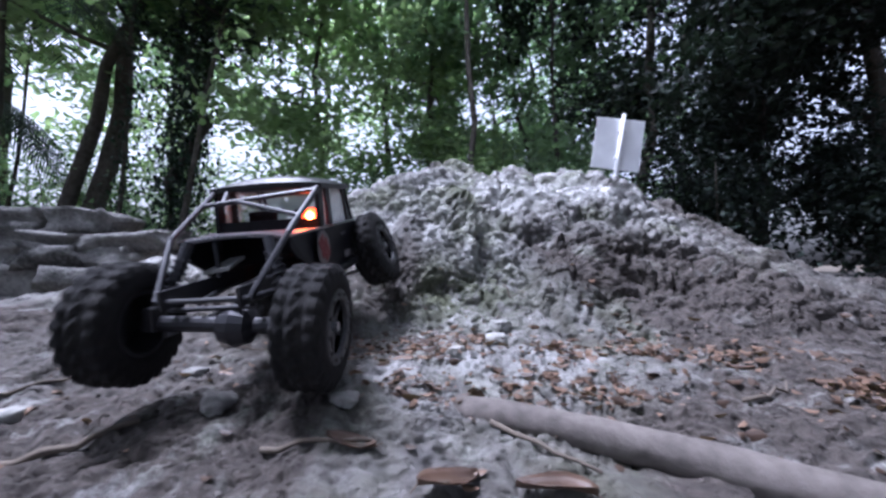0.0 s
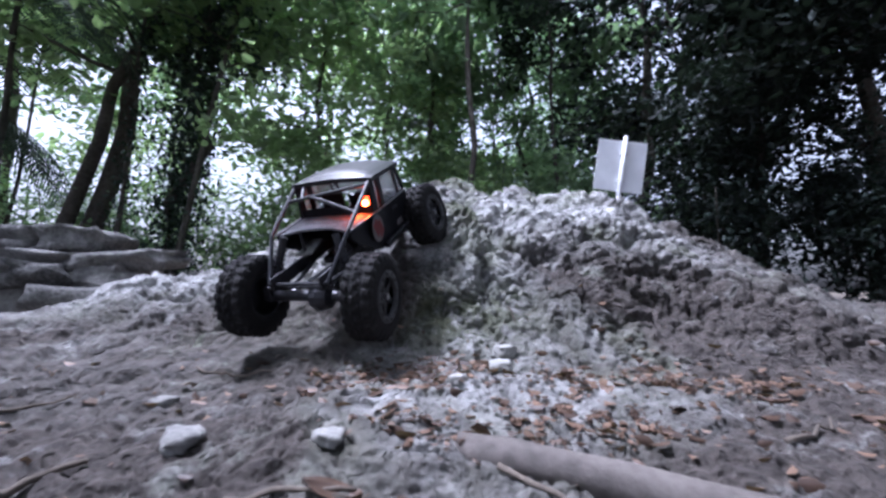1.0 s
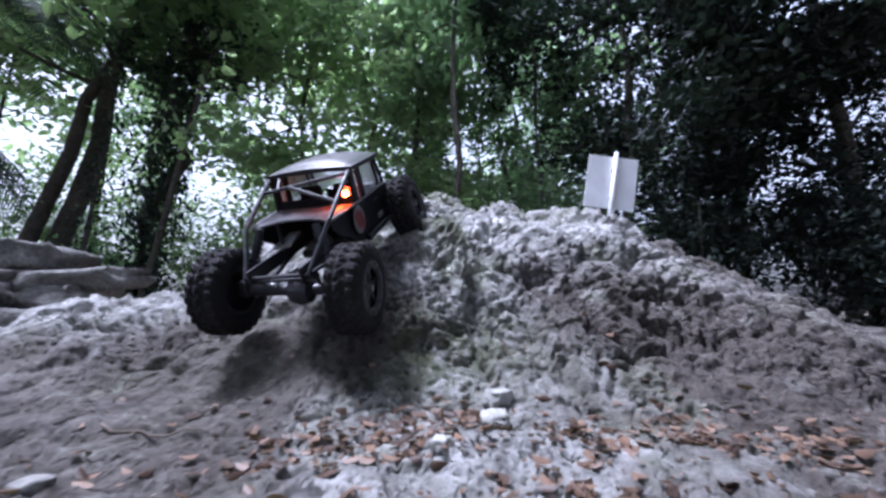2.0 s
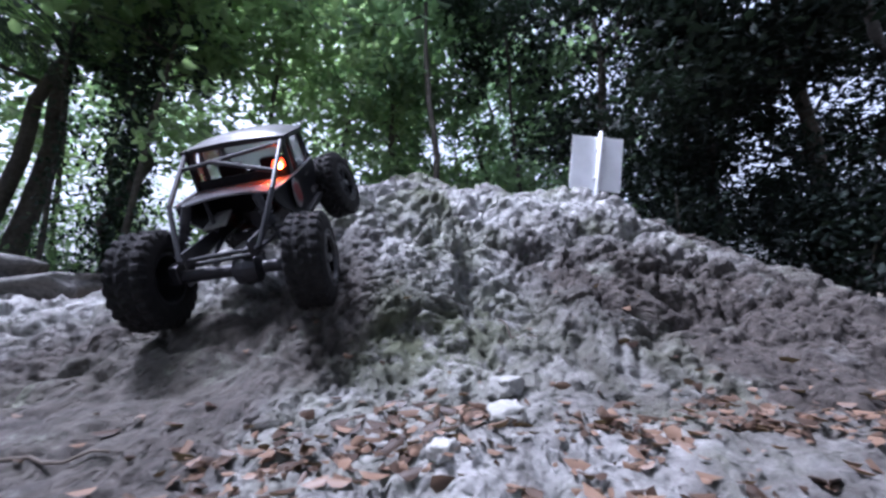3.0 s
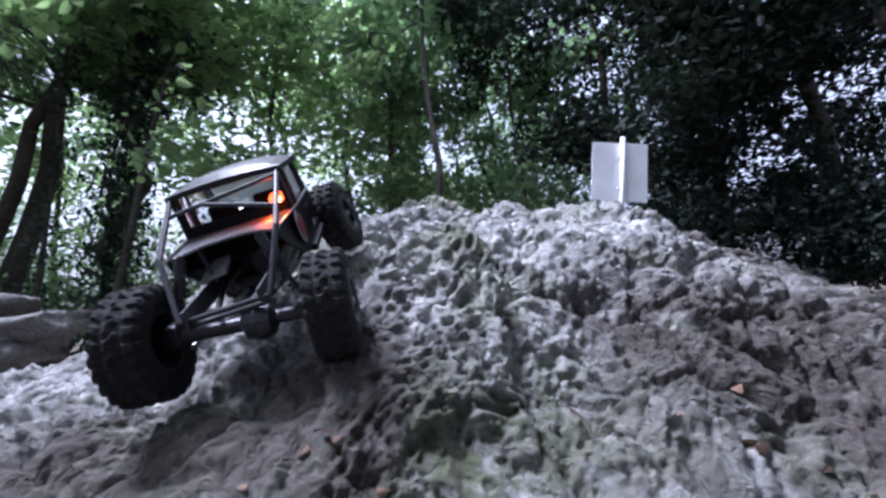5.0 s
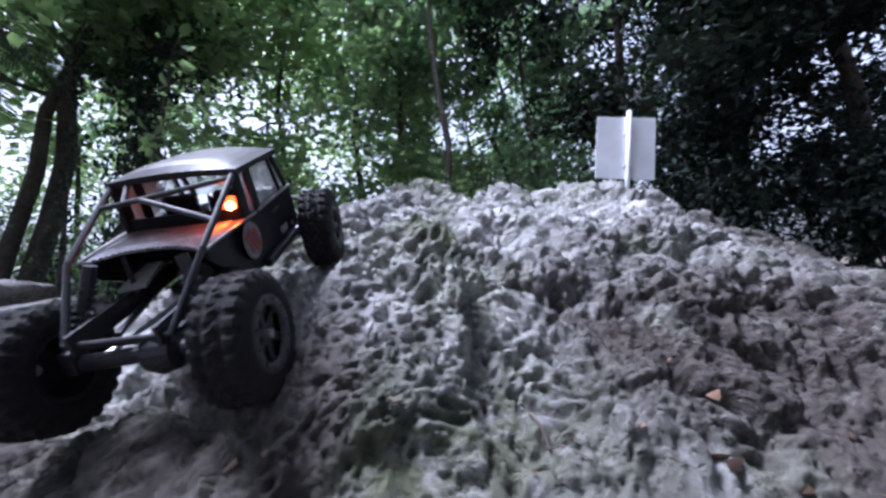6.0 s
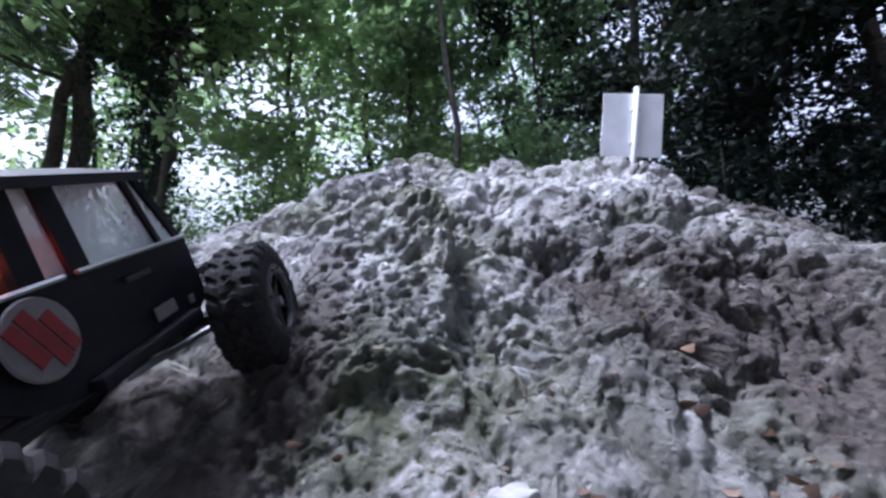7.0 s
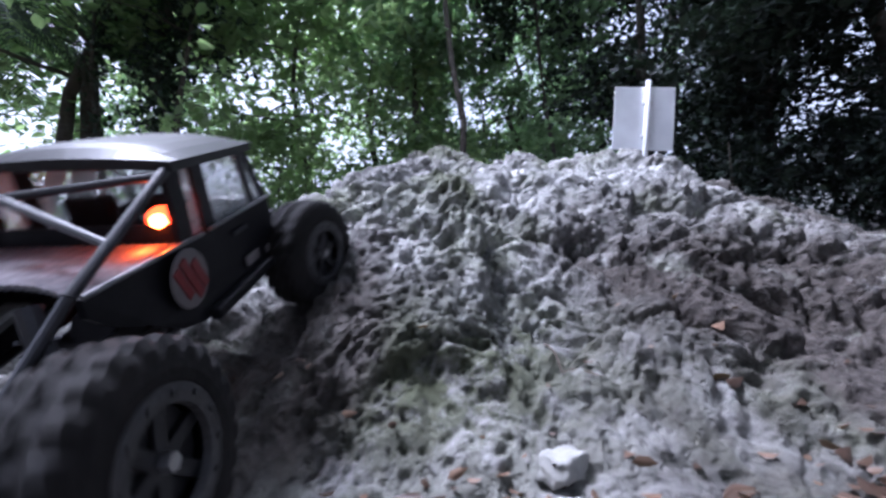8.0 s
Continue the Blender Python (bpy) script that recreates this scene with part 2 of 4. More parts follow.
def worley(x, y, z, seed=0):
    """Distances to the nearest and second nearest feature points."""
    ix, iy, iz = (np.floor(a).astype(np.int64) for a in (x, y, z))
    d1, d2 = np.full(x.shape, 9.0), np.full(x.shape, 9.0)
    for dx in (-1, 0, 1):
        for dy in (-1, 0, 1):
            for dz in (-1, 0, 1):
                cx, cy, cz = ix + dx, iy + dy, iz + dz
                px = cx + hash3(cx, cy, cz, seed + 1)
                py = cy + hash3(cx, cy, cz, seed + 2)
                pz = cz + hash3(cx, cy, cz, seed + 3)
                d = np.sqrt((px - x) ** 2 + (py - y) ** 2 + (pz - z) ** 2)
                d2 = np.minimum(d2, np.maximum(d, d1))
                d1 = np.minimum(d1, d)
    return d1, d2


# ---- ground and rock mound ----
def smooth_step(a, b, x):
    k = np.clip((x - a) / (b - a), 0, 1)
    return k * k * (3 - 2 * k)


def curve(x, xs, ys):
    """Smooth interpolation through a few stations."""
    x = np.asarray(x, float)
    i = np.clip(np.searchsorted(xs, x) - 1, 0, len(xs) - 2)
    xs, ys = np.array(xs), np.array(ys)
    k = np.clip((x - xs[i]) / (xs[i + 1] - xs[i]), 0, 1)
    s = np.gradient(ys, xs)
    h = xs[i + 1] - xs[i]
    return ((2 * k**3 - 3 * k**2 + 1) * ys[i] + (k**3 - 2 * k**2 + k) * h * s[i] + (-2 * k**3 + 3 * k**2) * ys[i + 1] + (k**3 - k**2) * h * s[i + 1])


def apron(x, y):
    """The rising ground before the mound."""
    side = smooth_step(0.35, 1.3, x)
    rise = np.clip(y, -1, 0.9) * (1 - 0.80 * side) - np.clip(y - 0.9, 0, 4) * (0.1 + 0.5 * side + 0.9 * smooth_step(-0.8, -1.2, x))
    return 0.03 + 0.16 * rise


def summit(x):
    return curve(x, [-1.6, -0.8, -0.4, 0.0, 0.4, 0.75, 1.0, 1.2, 1.6], [1.45, 1.30, 1.38, 1.47, 1.75, 2.0, 1.87, 1.62, 1.3])


def base_height(x, y):
    foot = curve(x, [-1.6, -1.0, -0.47, 0.0, 0.3, 0.6, 1.0, 1.6], [1.1, 0.92, 0.78, 0.72, 0.70, 0.72, 0.80, 0.95])
    top_y = summit(x)
    top_z = curve(x, [-1.6, -1.2, -0.8, -0.55, -0.35, 0.0, 0.4, 0.75, 1.0, 1.15, 1.3, 1.6], [0.02, 0.12, 0.27, 0.41, 0.51, 0.605, 0.660, 0.69, 0.56, 0.38, 0.25, 0.06])
    g = apron(x, y)
    u = (y - foot) / (top_y - foot)
    f = curve(np.clip(u, 0, 1), [0.0, 0.1, 0.26, 0.4, 0.7, 1.0], [0.0, 0.12, 0.32, 0.46, 0.76, 1.0])
    back = np.clip(y - top_y, 0, 3)
    g0 = apron(x, foot)
    z = g0 + (top_z - g0) * f - 0.28 * back - 0.25 * back**2
    z = np.where(u < 0, g, z)
    return np.maximum(z, np.where(back > 0, 0.0, g - 0.02))


# local swells: x, y, height, spread
SWELLS = [(-0.36, 0.47, -0.004, 0.10), (-0.12, 0.47, 0.023, 0.10), (-0.34, 0.75, 0.0, 0.10), (-0.15, 0.77, 0.034, 0.08), (-0.32, 0.95, -0.011, 0.10), (-0.10, 1.15, -0.006, 0.10), (-0.33, 1.15, -0.023, 0.10), (-0.22, 0.60, -0.007, 0.10), (-0.20, 1.30, 0.012, 0.10),
          (0.08, 1.14, 0.050, 0.09), (0.50, 1.21, 0.045, 0.11), (0.30, 0.80, -0.010, 0.08), (0.44, 0.80, -0.030, 0.07), (0.68, 1.08, 0.030, 0.10), (-0.13, 1.24, 0.030, 0.11), (0.44, 1.0, -0.030, 0.08), (0.60, 1.15, -0.030, 0.08), (0.14, 0.87, -0.022, 0.05)]


def build_mound():
    nx, ny = 900, 820
    xs = np.linspace(-1, 1, nx)
    xs = 1.75 * (0.62 * xs + 0.38 * xs**3)
    ys = np.linspace(0, 1, ny)
    ys = 0.12 + 2.5 * (0.62 * ys + 0.38 * ys**2)
    x, y = np.meshgrid(xs, ys)
    z = base_height(x, y)
    # big lumps, calmer where the toy climbs
    rock = smooth_step(-0.02, 0.10, z - apron(x, y))
    lane = np.exp(-((x + 0.22) / 0.24) ** 2)
    z = z + (0.016 + 0.045 * rock) * (1 - 0.75 * lane) * fbm(x * 3.4, y * 3.4, z * 3.4, 2, 11)
    for cx, cy, h, s in SWELLS:
        z = z + h * np.exp(-((x - cx) ** 2 + (y - cy) ** 2) / (2 * s * s))
    # worn ledges that run across the slope
    band = z * 7.5 + 0.55 * fbm(x * 2.2, y * 2.2, z * 0, 3, 61) + 0.25 * x
    saw = band - np.floor(band)
    z = z + rock * (1 - 0.6 * lane) * 0.026 * (smooth_step(0.0, 0.40, saw) - saw)
    # a proud slab that tilts up the slope, with a steep shaded side
    bx, by = -0.035, 0.905
    wob = 0.10 * vnoise(x * 22, y * 22, z * 0, 3)
    across = (x - bx - 0.10 * (y - by)) / 0.113 + wob
    along = (y - by) / 0.095 + 0.18 * vnoise(x * 16, y * 16, z * 0, 4)
    block = (1 - smooth_step(0.90, 1.02, across)) * smooth_step(-1.35, -0.45, across) * (1 - smooth_step(0.80, 1.12, np.abs(along)))
    z = z + block * (0.056 + 0.40 * (y - by) + 0.10 * (x - bx))
    # even steps along the slope in every column
    step = np.hypot(np.diff(y, axis=0), np.diff(z, axis=0)) / ((0.35 + y[1:] ** 1.5) * (1 + 2.5 * smooth_step(0.05, 0.25, y[1:] - summit(x[1:]))))
    run = np.concatenate([np.zeros((1, nx)), np.cumsum(step, axis=0)])
    run = run / run[-1]
    even = np.linspace(0, 1, ny)
    y2, z2 = np.empty_like(y), np.empty_like(z)
    for i in range(nx):
        y2[:, i] = np.interp(even, run[:, i], y[:, i])
        z2[:, i] = np.interp(even, run[:, i], z[:, i])
    for i in range(3):
        y2[:, 1:-1] = (y2[:, :-2] + 2 * y2[:, 1:-1] + y2[:, 2:]) / 4
    for i in range(nx):
        z2[:, i] = np.interp(y2[:, i], y[:, i], z[:, i])
    y, z = y2, z2
    block = 1 - smooth_step(0.8, 1.2, np.maximum(np.abs((x - bx) / 0.105), np.abs((y - by) / 0.095)))
    rock = smooth_step(-0.02, 0.10, z - apron(x, y))
    lane = np.exp(-((x + 0.22) / 0.24) ** 2)
    p = np.stack([x, y, z], -1)
    n = np.cross(np.gradient(p, axis=1), np.gradient(p, axis=0))
    n /= np.linalg.norm(n, axis=-1, keepdims=True)
    wx, wy, wz = (a + 0.025 * fbm(x * 9, y * 9, z * 9, 2, s) for a, s in ((x, 41), (y, 42), (z, 43)))
    rough = smooth_step(-0.35, 0.45, fbm(x * 4.1, y * 4.1, z * 4.1, 2, 77))
    disp = 0
    for k, up, soft, s in ((5.5, 0.022, 0.20, 5), (12, 0.016, 0.22, 7), (27, 0.007, 0.30, 9)):
        e1, e2 = worley(wx * k, wy * k, wz * k, s)
        plate_top = smooth_step(0.0, soft, e2 - e1) - 0.75
        disp = disp + up * plate_top * (0.35 + 0.65 * smooth_step(-0.3, 0.3, vnoise(x * k * 0.4, y * k * 0.4, z * k * 0.4, s + 50))) + 0.6 * up * (0.45 - e1)
    disp = disp * (1 - 0.65 * block)
    ridged, weight, total = 0, 1.0, 0.0
    for i in range(4):
        k = 12 * 2.1**i
        ridged = ridged + weight * (1 - np.abs(vnoise(wx * k, wy * k, wz * k, 130 + i)) * 1.6)
        total, weight = total + weight, weight * 0.6
    disp = disp + 0.012 * (ridged / total - 0.45)
    for k, deep, some, s in ((21, 0.009, 0.5, 19), (36, 0.013, 0.7, 29), (66, 0.010, 0.9, 39), (115, 0.005, 0.9, 49)):
        e1, e2 = worley(wx * k, wy * k, wz * k, s)
        there = smooth_step(0.55 - some * 0.6, 0.62 - some * 0.5, rough * (0.5 + 0.5 * vnoise(x * k * 0.5, y * k * 0.5, z * k * 0.5, s)))
        disp = disp - deep * smooth_step(0.42, 0.20, e1) * there * (1 - 0.6 * block * (k < 30))
    disp = disp + 0.0028 * fbm(x * 65, y * 65, z * 65, 3, 31, 0.6)
    amp = (0.42 + 0.50 * rock) * (1 - 0.10 * lane)
    disp = disp * amp
    p = np.stack([x, y, z], -1) + n * disp[..., None]
    flats = (1 - rock) * (0.75 - 0.45 * np.exp(-((x - 0.05) / 0.40) ** 2) * smooth_step(0.42, 0.60, y))
    low = z - apron(x, y)
    # Right-hand dust, thickened so that its dark colour also stands for shade.
    flank = smooth_step(0.22, 0.40, x + 0.15 * fbm(x * 3, y * 3, z * 3, 2, 95)) * smooth_step(0.30, 0.10, low) * (0.80 + 0.20 * smooth_step(0.12, 0.04, low))
    flank = np.maximum(flank, 0.85 * smooth_step(0.70, 0.95, x))
    algae = np.exp(-(((low - 0.05) / 0.06) ** 2)) * np.exp(-(((x - 0.02) / 0.24) ** 2)) * smooth_step(0.60, 0.70, y)
    track = 0.9 * smooth_step(-0.03, -0.11, x + 0.06 * fbm(x * 6, y * 6, z * 0, 2, 97)) * smooth_step(1.06, 0.86, y)
    soil_shade = np.clip(np.maximum(flats, track) + 0.25 * smooth_step(0.0, 0.5, fbm(x * 3, y * 3, z * 3, 2, 91)) + flank, 0, 1)
    ragged = 0.16 * fbm(x * 2.3, y * 2.3, z * 0, 3, 301)
    edge = smooth_step(0.0, 0.16, np.minimum(np.minimum(1.66 - np.abs(x), 2.54 - y), (y - 0.10) * 1.6) + np.where(y > 0.3, ragged, ragged * 0.3))
    p[..., 2] = p[..., 2] * edge + (1 - edge) * (apron(x, y) - 0.16)
    idx = np.arange(nx * ny).reshape(ny, nx)
    q = np.stack([idx[:-1, :-1], idx[:-1, 1:], idx[1:, 1:], idx[1:, :-1]], -1).reshape(-1, 4)
    me = bpy.data.meshes.new("rock_mound")
    me.vertices.add(nx * ny)
    me.vertices.foreach_set("co", p.reshape(-1))
    me.loops.add(q.size)
    me.loops.foreach_set("vertex_index", q.reshape(-1).astype(np.int32))
    me.polygons.add(len(q))
    me.polygons.foreach_set("loop_start", np.arange(0, q.size, 4, dtype=np.int32))
    me.polygons.foreach_set("use_smooth", np.ones(len(q), dtype=bool))
    me.update(calc_edges=True)
    me.validate()
    a = me.attributes.new("soil_shade", "FLOAT", "POINT")
    a.data.foreach_set("value", soil_shade.reshape(-1).astype(np.float32))
    a = me.attributes.new("algae", "FLOAT", "POINT")
    a.data.foreach_set("value", algae.reshape(-1).astype(np.float32))
    me.materials.append(M_ROCK)
    ob = new("rock_mound", me)
    tagged(ob, "pitted pale grey limestone outcrop rising from dusty ground", "rock", kind="structure")
    return xs, p[..., 1], p[..., 2]


GX, GY, GZ = build_mound()


def ground_z(x, y):
    """The height of the built rock surface at (x, y)."""
    i = int(np.clip(np.searchsorted(GX, x), 2, len(GX) - 3))
    best = -9.0
    for k in (i - 1, i):
        near = np.abs(GY[:, k] - y) < 0.006
        if near.any():
            best = max(best, float(GZ[near, k].max()))
    return best if best > -1 else 0.0


def build_ground():
    a = np.linspace(-1, 1, 201)
    s = np.sign(a) * (np.abs(a) * 3 + np.abs(a) ** 5 * 140)
    x, y = np.meshgrid(s, s + 1.0)
    z = -0.12 + 0.22 * smooth_step(1.4, 3.0, np.hypot(x, y - 0.5)) * smooth_step(-1.5, 2.0, y) + 0.05 * fbm(x * 0.8, y * 0.8, x * 0, 3, 5)
    z = z + np.clip(np.hypot(x, y) - 4, 0, 100) * 0.01
    near = smooth_step(3.2, 1.9, np.hypot(x, y - 1.0))
    z = z * (1 - near) + near * (apron(x, y) - 0.045 + 0.012 * fbm(x * 4, y * 4, x * 0, 3, 15))
    n = len(s)
    idx = np.arange(n * n).reshape(n, n)
    q = np.stack([idx[:-1, :-1], idx[:-1, 1:], idx[1:, 1:], idx[1:, :-1]], -1).reshape(-1, 4)
    ob = raw("ground", np.stack([x, y, z], -1).reshape(-1, 3), q, M_SOIL, smooth=True)
    tagged(ob, "brown forest floor of soil and rotting leaves", "ground", kind="structure")


build_ground()


# ---- trees ----
def leaf_cards(rng, centres, sizes, spread_dir=None, droop=0.5):
    """Folded leaves, each of two quads, at the centres."""
    n = len(centres)
    yaw = rng.uniform(0, 2 * np.pi, n)
    pit = rng.normal(-0.35, 0.45, n) * droop * 2
    rol = rng.normal(0, 0.6, n)
    fwd = np.stack([np.cos(yaw) * np.cos(pit), np.sin(yaw) * np.cos(pit), np.sin(pit)], -1)
    side = np.stack([-np.sin(yaw), np.cos(yaw), np.zeros(n)], -1)
    up = np.cross(fwd, side) * -1
    side2 = side * np.cos(rol)[:, None] + up * np.sin(rol)[:, None]
    up2 = np.cross(side2, fwd)
    L, W = sizes[:, None], sizes[:, None] * rng.uniform(0.20, 0.30, n)[:, None]
    a = centres
    tip = centres + fwd * L - up2 * L * 0.14
    b1 = centres + fwd * L * 0.28 + side2 * W + up2 * W * 0.35
    b2 = centres + fwd * L * 0.66 + side2 * W * 0.85 + up2 * W * 0.22
    d1 = centres + fwd * L * 0.28 - side2 * W + up2 * W * 0.35
    d2 = centres + fwd * L * 0.66 - side2 * W * 0.85 + up2 * W * 0.22
    v = np.stack([a, b1, b2, tip, d2, d1], 1).reshape(-1, 3)
    k = np.arange(n)[:, None] * 6
    f = np.concatenate([k + [0, 1, 2, 3], k + [0, 3, 4, 5]], 0)
    return v, f


def mesh_arrays(name, v, f, mat, parent):
    me = bpy.data.meshes.new(name)
    me.vertices.add(len(v))
    me.vertices.foreach_set("co", np.ascontiguousarray(v, dtype=np.float32).reshape(-1))
    me.loops.add(f.size)
    me.loops.foreach_set("vertex_index", f.reshape(-1).astype(np.int32))
    me.polygons.add(len(f))
    me.polygons.foreach_set("loop_start", np.arange(0, f.size, f.shape[1], dtype=np.int32))
    me.update(calc_edges=True)
    me.materials.append(mat)
    ob = new(name, me)
    ob.parent = parent
    return ob


def limb_points(rng, start, end, bend, n=7):
    start, end = Vector(start), Vector(end)
    pts = []
    for i in range(n):
        k = i / (n - 1)
        w = math.sin(math.pi * k) * bend
        pts.append(start.lerp(end, k) + Vector((rng.normal() * w, rng.normal() * w, rng.normal() * w * 0.4)))
    return pts


def make_tree(seed, x, y, height, radius, crown_r, crown_lo, leaves, leaf=0.16, mat=None, bark=None, lean=(0, 0), vines=0, label="", limbs=9):
    rng = np.random.default_rng(seed)
    z0 = 0.0
    tree = empty("tree", Matrix.Translation((x, y, z0)))
    top = Vector((lean[0], lean[1], height))
    trunk_pts = limb_points(rng, (0, 0, -0.2), top, radius * 1.1, 10)
    bm = bmesh.new()
    tube(bm, trunk_pts, radius, 10, radius * 0.35)
    part("trunk", bm, bark or M_BARK, tree, smooth=True)
    centres = []
    for i in range(limbs):
        k = crown_lo + (0.98 - crown_lo) * (i + rng.uniform(0, 1)) / limbs
        s = Vector((lean[0] * k, lean[1] * k, height * k))
        a = rng.uniform(0, 2 * np.pi)
        r = crown_r * rng.uniform(0.6, 1.1) * (1 - 0.35 * abs(k - 0.6))
        e = s + Vector((math.cos(a) * r, math.sin(a) * r, rng.uniform(-0.15, 0.55) * r))
        pts = limb_points(rng, s, e, r * 0.06, 6)
        bm = bmesh.new()
        tube(bm, pts, radius * 0.32, 6, radius * 0.06)
        part("limb", bm, bark or M_BARK, tree, smooth=True)
        m = max(3, int(r * 4))
        for j in range(m):
            p = s.lerp(e, 0.3 + 0.75 * (j + rng.uniform(0, 1)) / m)
            centres.append(np.array(p) + rng.normal(0, r * 0.20, 3))
    if leaves:
        centres = np.array(centres)
        pick = rng.integers(0, len(centres), leaves)
        blob = rng.uniform(0.10, 0.26, len(centres)) * crown_r * 0.75
        off = rng.normal(0, 1, (leaves, 3)) * blob[pick][:, None] * np.array([1, 1, 0.6])
        size = leaf * rng.uniform(0.5, 1.5, leaves)
        v, f = leaf_cards(rng, centres[pick] + off, size)
        mesh_arrays("crown", v, f, mat or M_LEAF, tree)
    if vines:
        k = rng.uniform(0.0, 0.75, vines)
        c = np.stack([lean[0] * k, lean[1] * k, height * k], -1) + rng.normal(0, 1, (vines, 3)) * np.array([radius * 2.0, radius * 2.0, 0.1])
        v, f = leaf_cards(rng, c, leaf * 0.7 * rng.uniform(0.6, 1.2, vines), droop=1.0)
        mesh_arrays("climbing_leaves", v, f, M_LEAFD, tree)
    tagged(tree, label or "slender forest tree with dark bark and green leaves", "tree", group="forest trees")
    return tree


def make_bush(seed, x, y, height, width, leaves, leaf=0.13, mat=None, label=""):
    rng = np.random.default_rng(seed)
    bush = empty("bush", Matrix.Translation((x, y, 0.05)))
    centres = []
    for i in range(8):
        a = rng.uniform(0, 2 * np.pi)
        r = width * rng.uniform(0.15, 0.6)
        e = Vector((math.cos(a) * r, math.sin(a) * r, height * rng.uniform(0.5, 1.0)))
        bm = bmesh.new()
        tube(bm, limb_points(rng, (0, 0, -0.1), e, 0.06, 6), 0.018, 6, 0.005)
        part("stem", bm, M_BARK, bush, smooth=True)
        for j in range(5):
            centres.append(np.array(e) * rng.uniform(0.35, 1.05) + rng.normal(0, width * 0.12, 3))
    centres = np.array(centres)
    pick = rng.integers(0, len(centres), leaves)
    off = rng.normal(0, 1, (leaves, 3)) * width * 0.17
    v, f = leaf_cards(rng, centres[pick] + off, leaf * rng.uniform(0.6, 1.3, leaves))
    mesh_arrays("crown", v, f, mat or M_LEAF, bush)
    tagged(bush, label or "leafy green undergrowth bush", "bush", group="undergrowth")
    return bush


def make_palm(seed, x, y, height, fronds=13, length=1.5):
    rng = np.random.default_rng(seed)
    palm = empty("palm", Matrix.Translation((x, y, 0)))
    bm = bmesh.new()
    tube(bm, limb_points(rng, (0, 0, -0.2), (0, 0, height), 0.02, 8), 0.05, 9, 0.035)
    part("trunk", bm, M_BARK, palm, smooth=True)
    for i in range(fronds):
        a = 2 * math.pi * i / fronds + rng.uniform(-0.2, 0.2)
        rise = rng.uniform(0.1, 0.7)
        pts = []
        for j in range(9):
            k = j / 8
            r = length * k * (1 - 0.15 * k)
            pts.append(Vector((math.cos(a) * r, math.sin(a) * r, height + length * (rise * k - 0.75 * k * k))))
        bm = bmesh.new()
        tube(bm, pts, 0.010, 5, 0.003)
        for j in range(1, 34):
            k = j / 34
            g = k * 8
            p = pts[int(g)].lerp(pts[min(8, int(g) + 1)], g - int(g))
            d = (pts[min(8, int(g) + 1)] - pts[int(g)]).normalized()
            s = Vector((-math.sin(a), math.cos(a), 0))
            for sg in (-1, 1):
                w = length * 0.30 * math.sin(math.pi * (0.12 + 0.8 * k))
                tip = p + s * sg * w + d * w * 0.6 + Vector((0, 0, -w * rng.uniform(0.25, 0.6)))
                q = [bm.verts.new(p - d * 0.010), bm.verts.new(p + d * 0.010), bm.verts.new(p.lerp(tip, 0.5) + d * 0.013 + Vector((0, 0, 0.01))), bm.verts.new(tip), bm.verts.new(p.lerp(tip, 0.5) - d * 0.013 + Vector((0, 0, 0.01)))]
                bm.faces.new(q)
        part("frond", bm, M_LEAFD, palm)
    tagged(palm, "small feathery palm with arching dark green fronds", "palm", group="palms")
    return palm


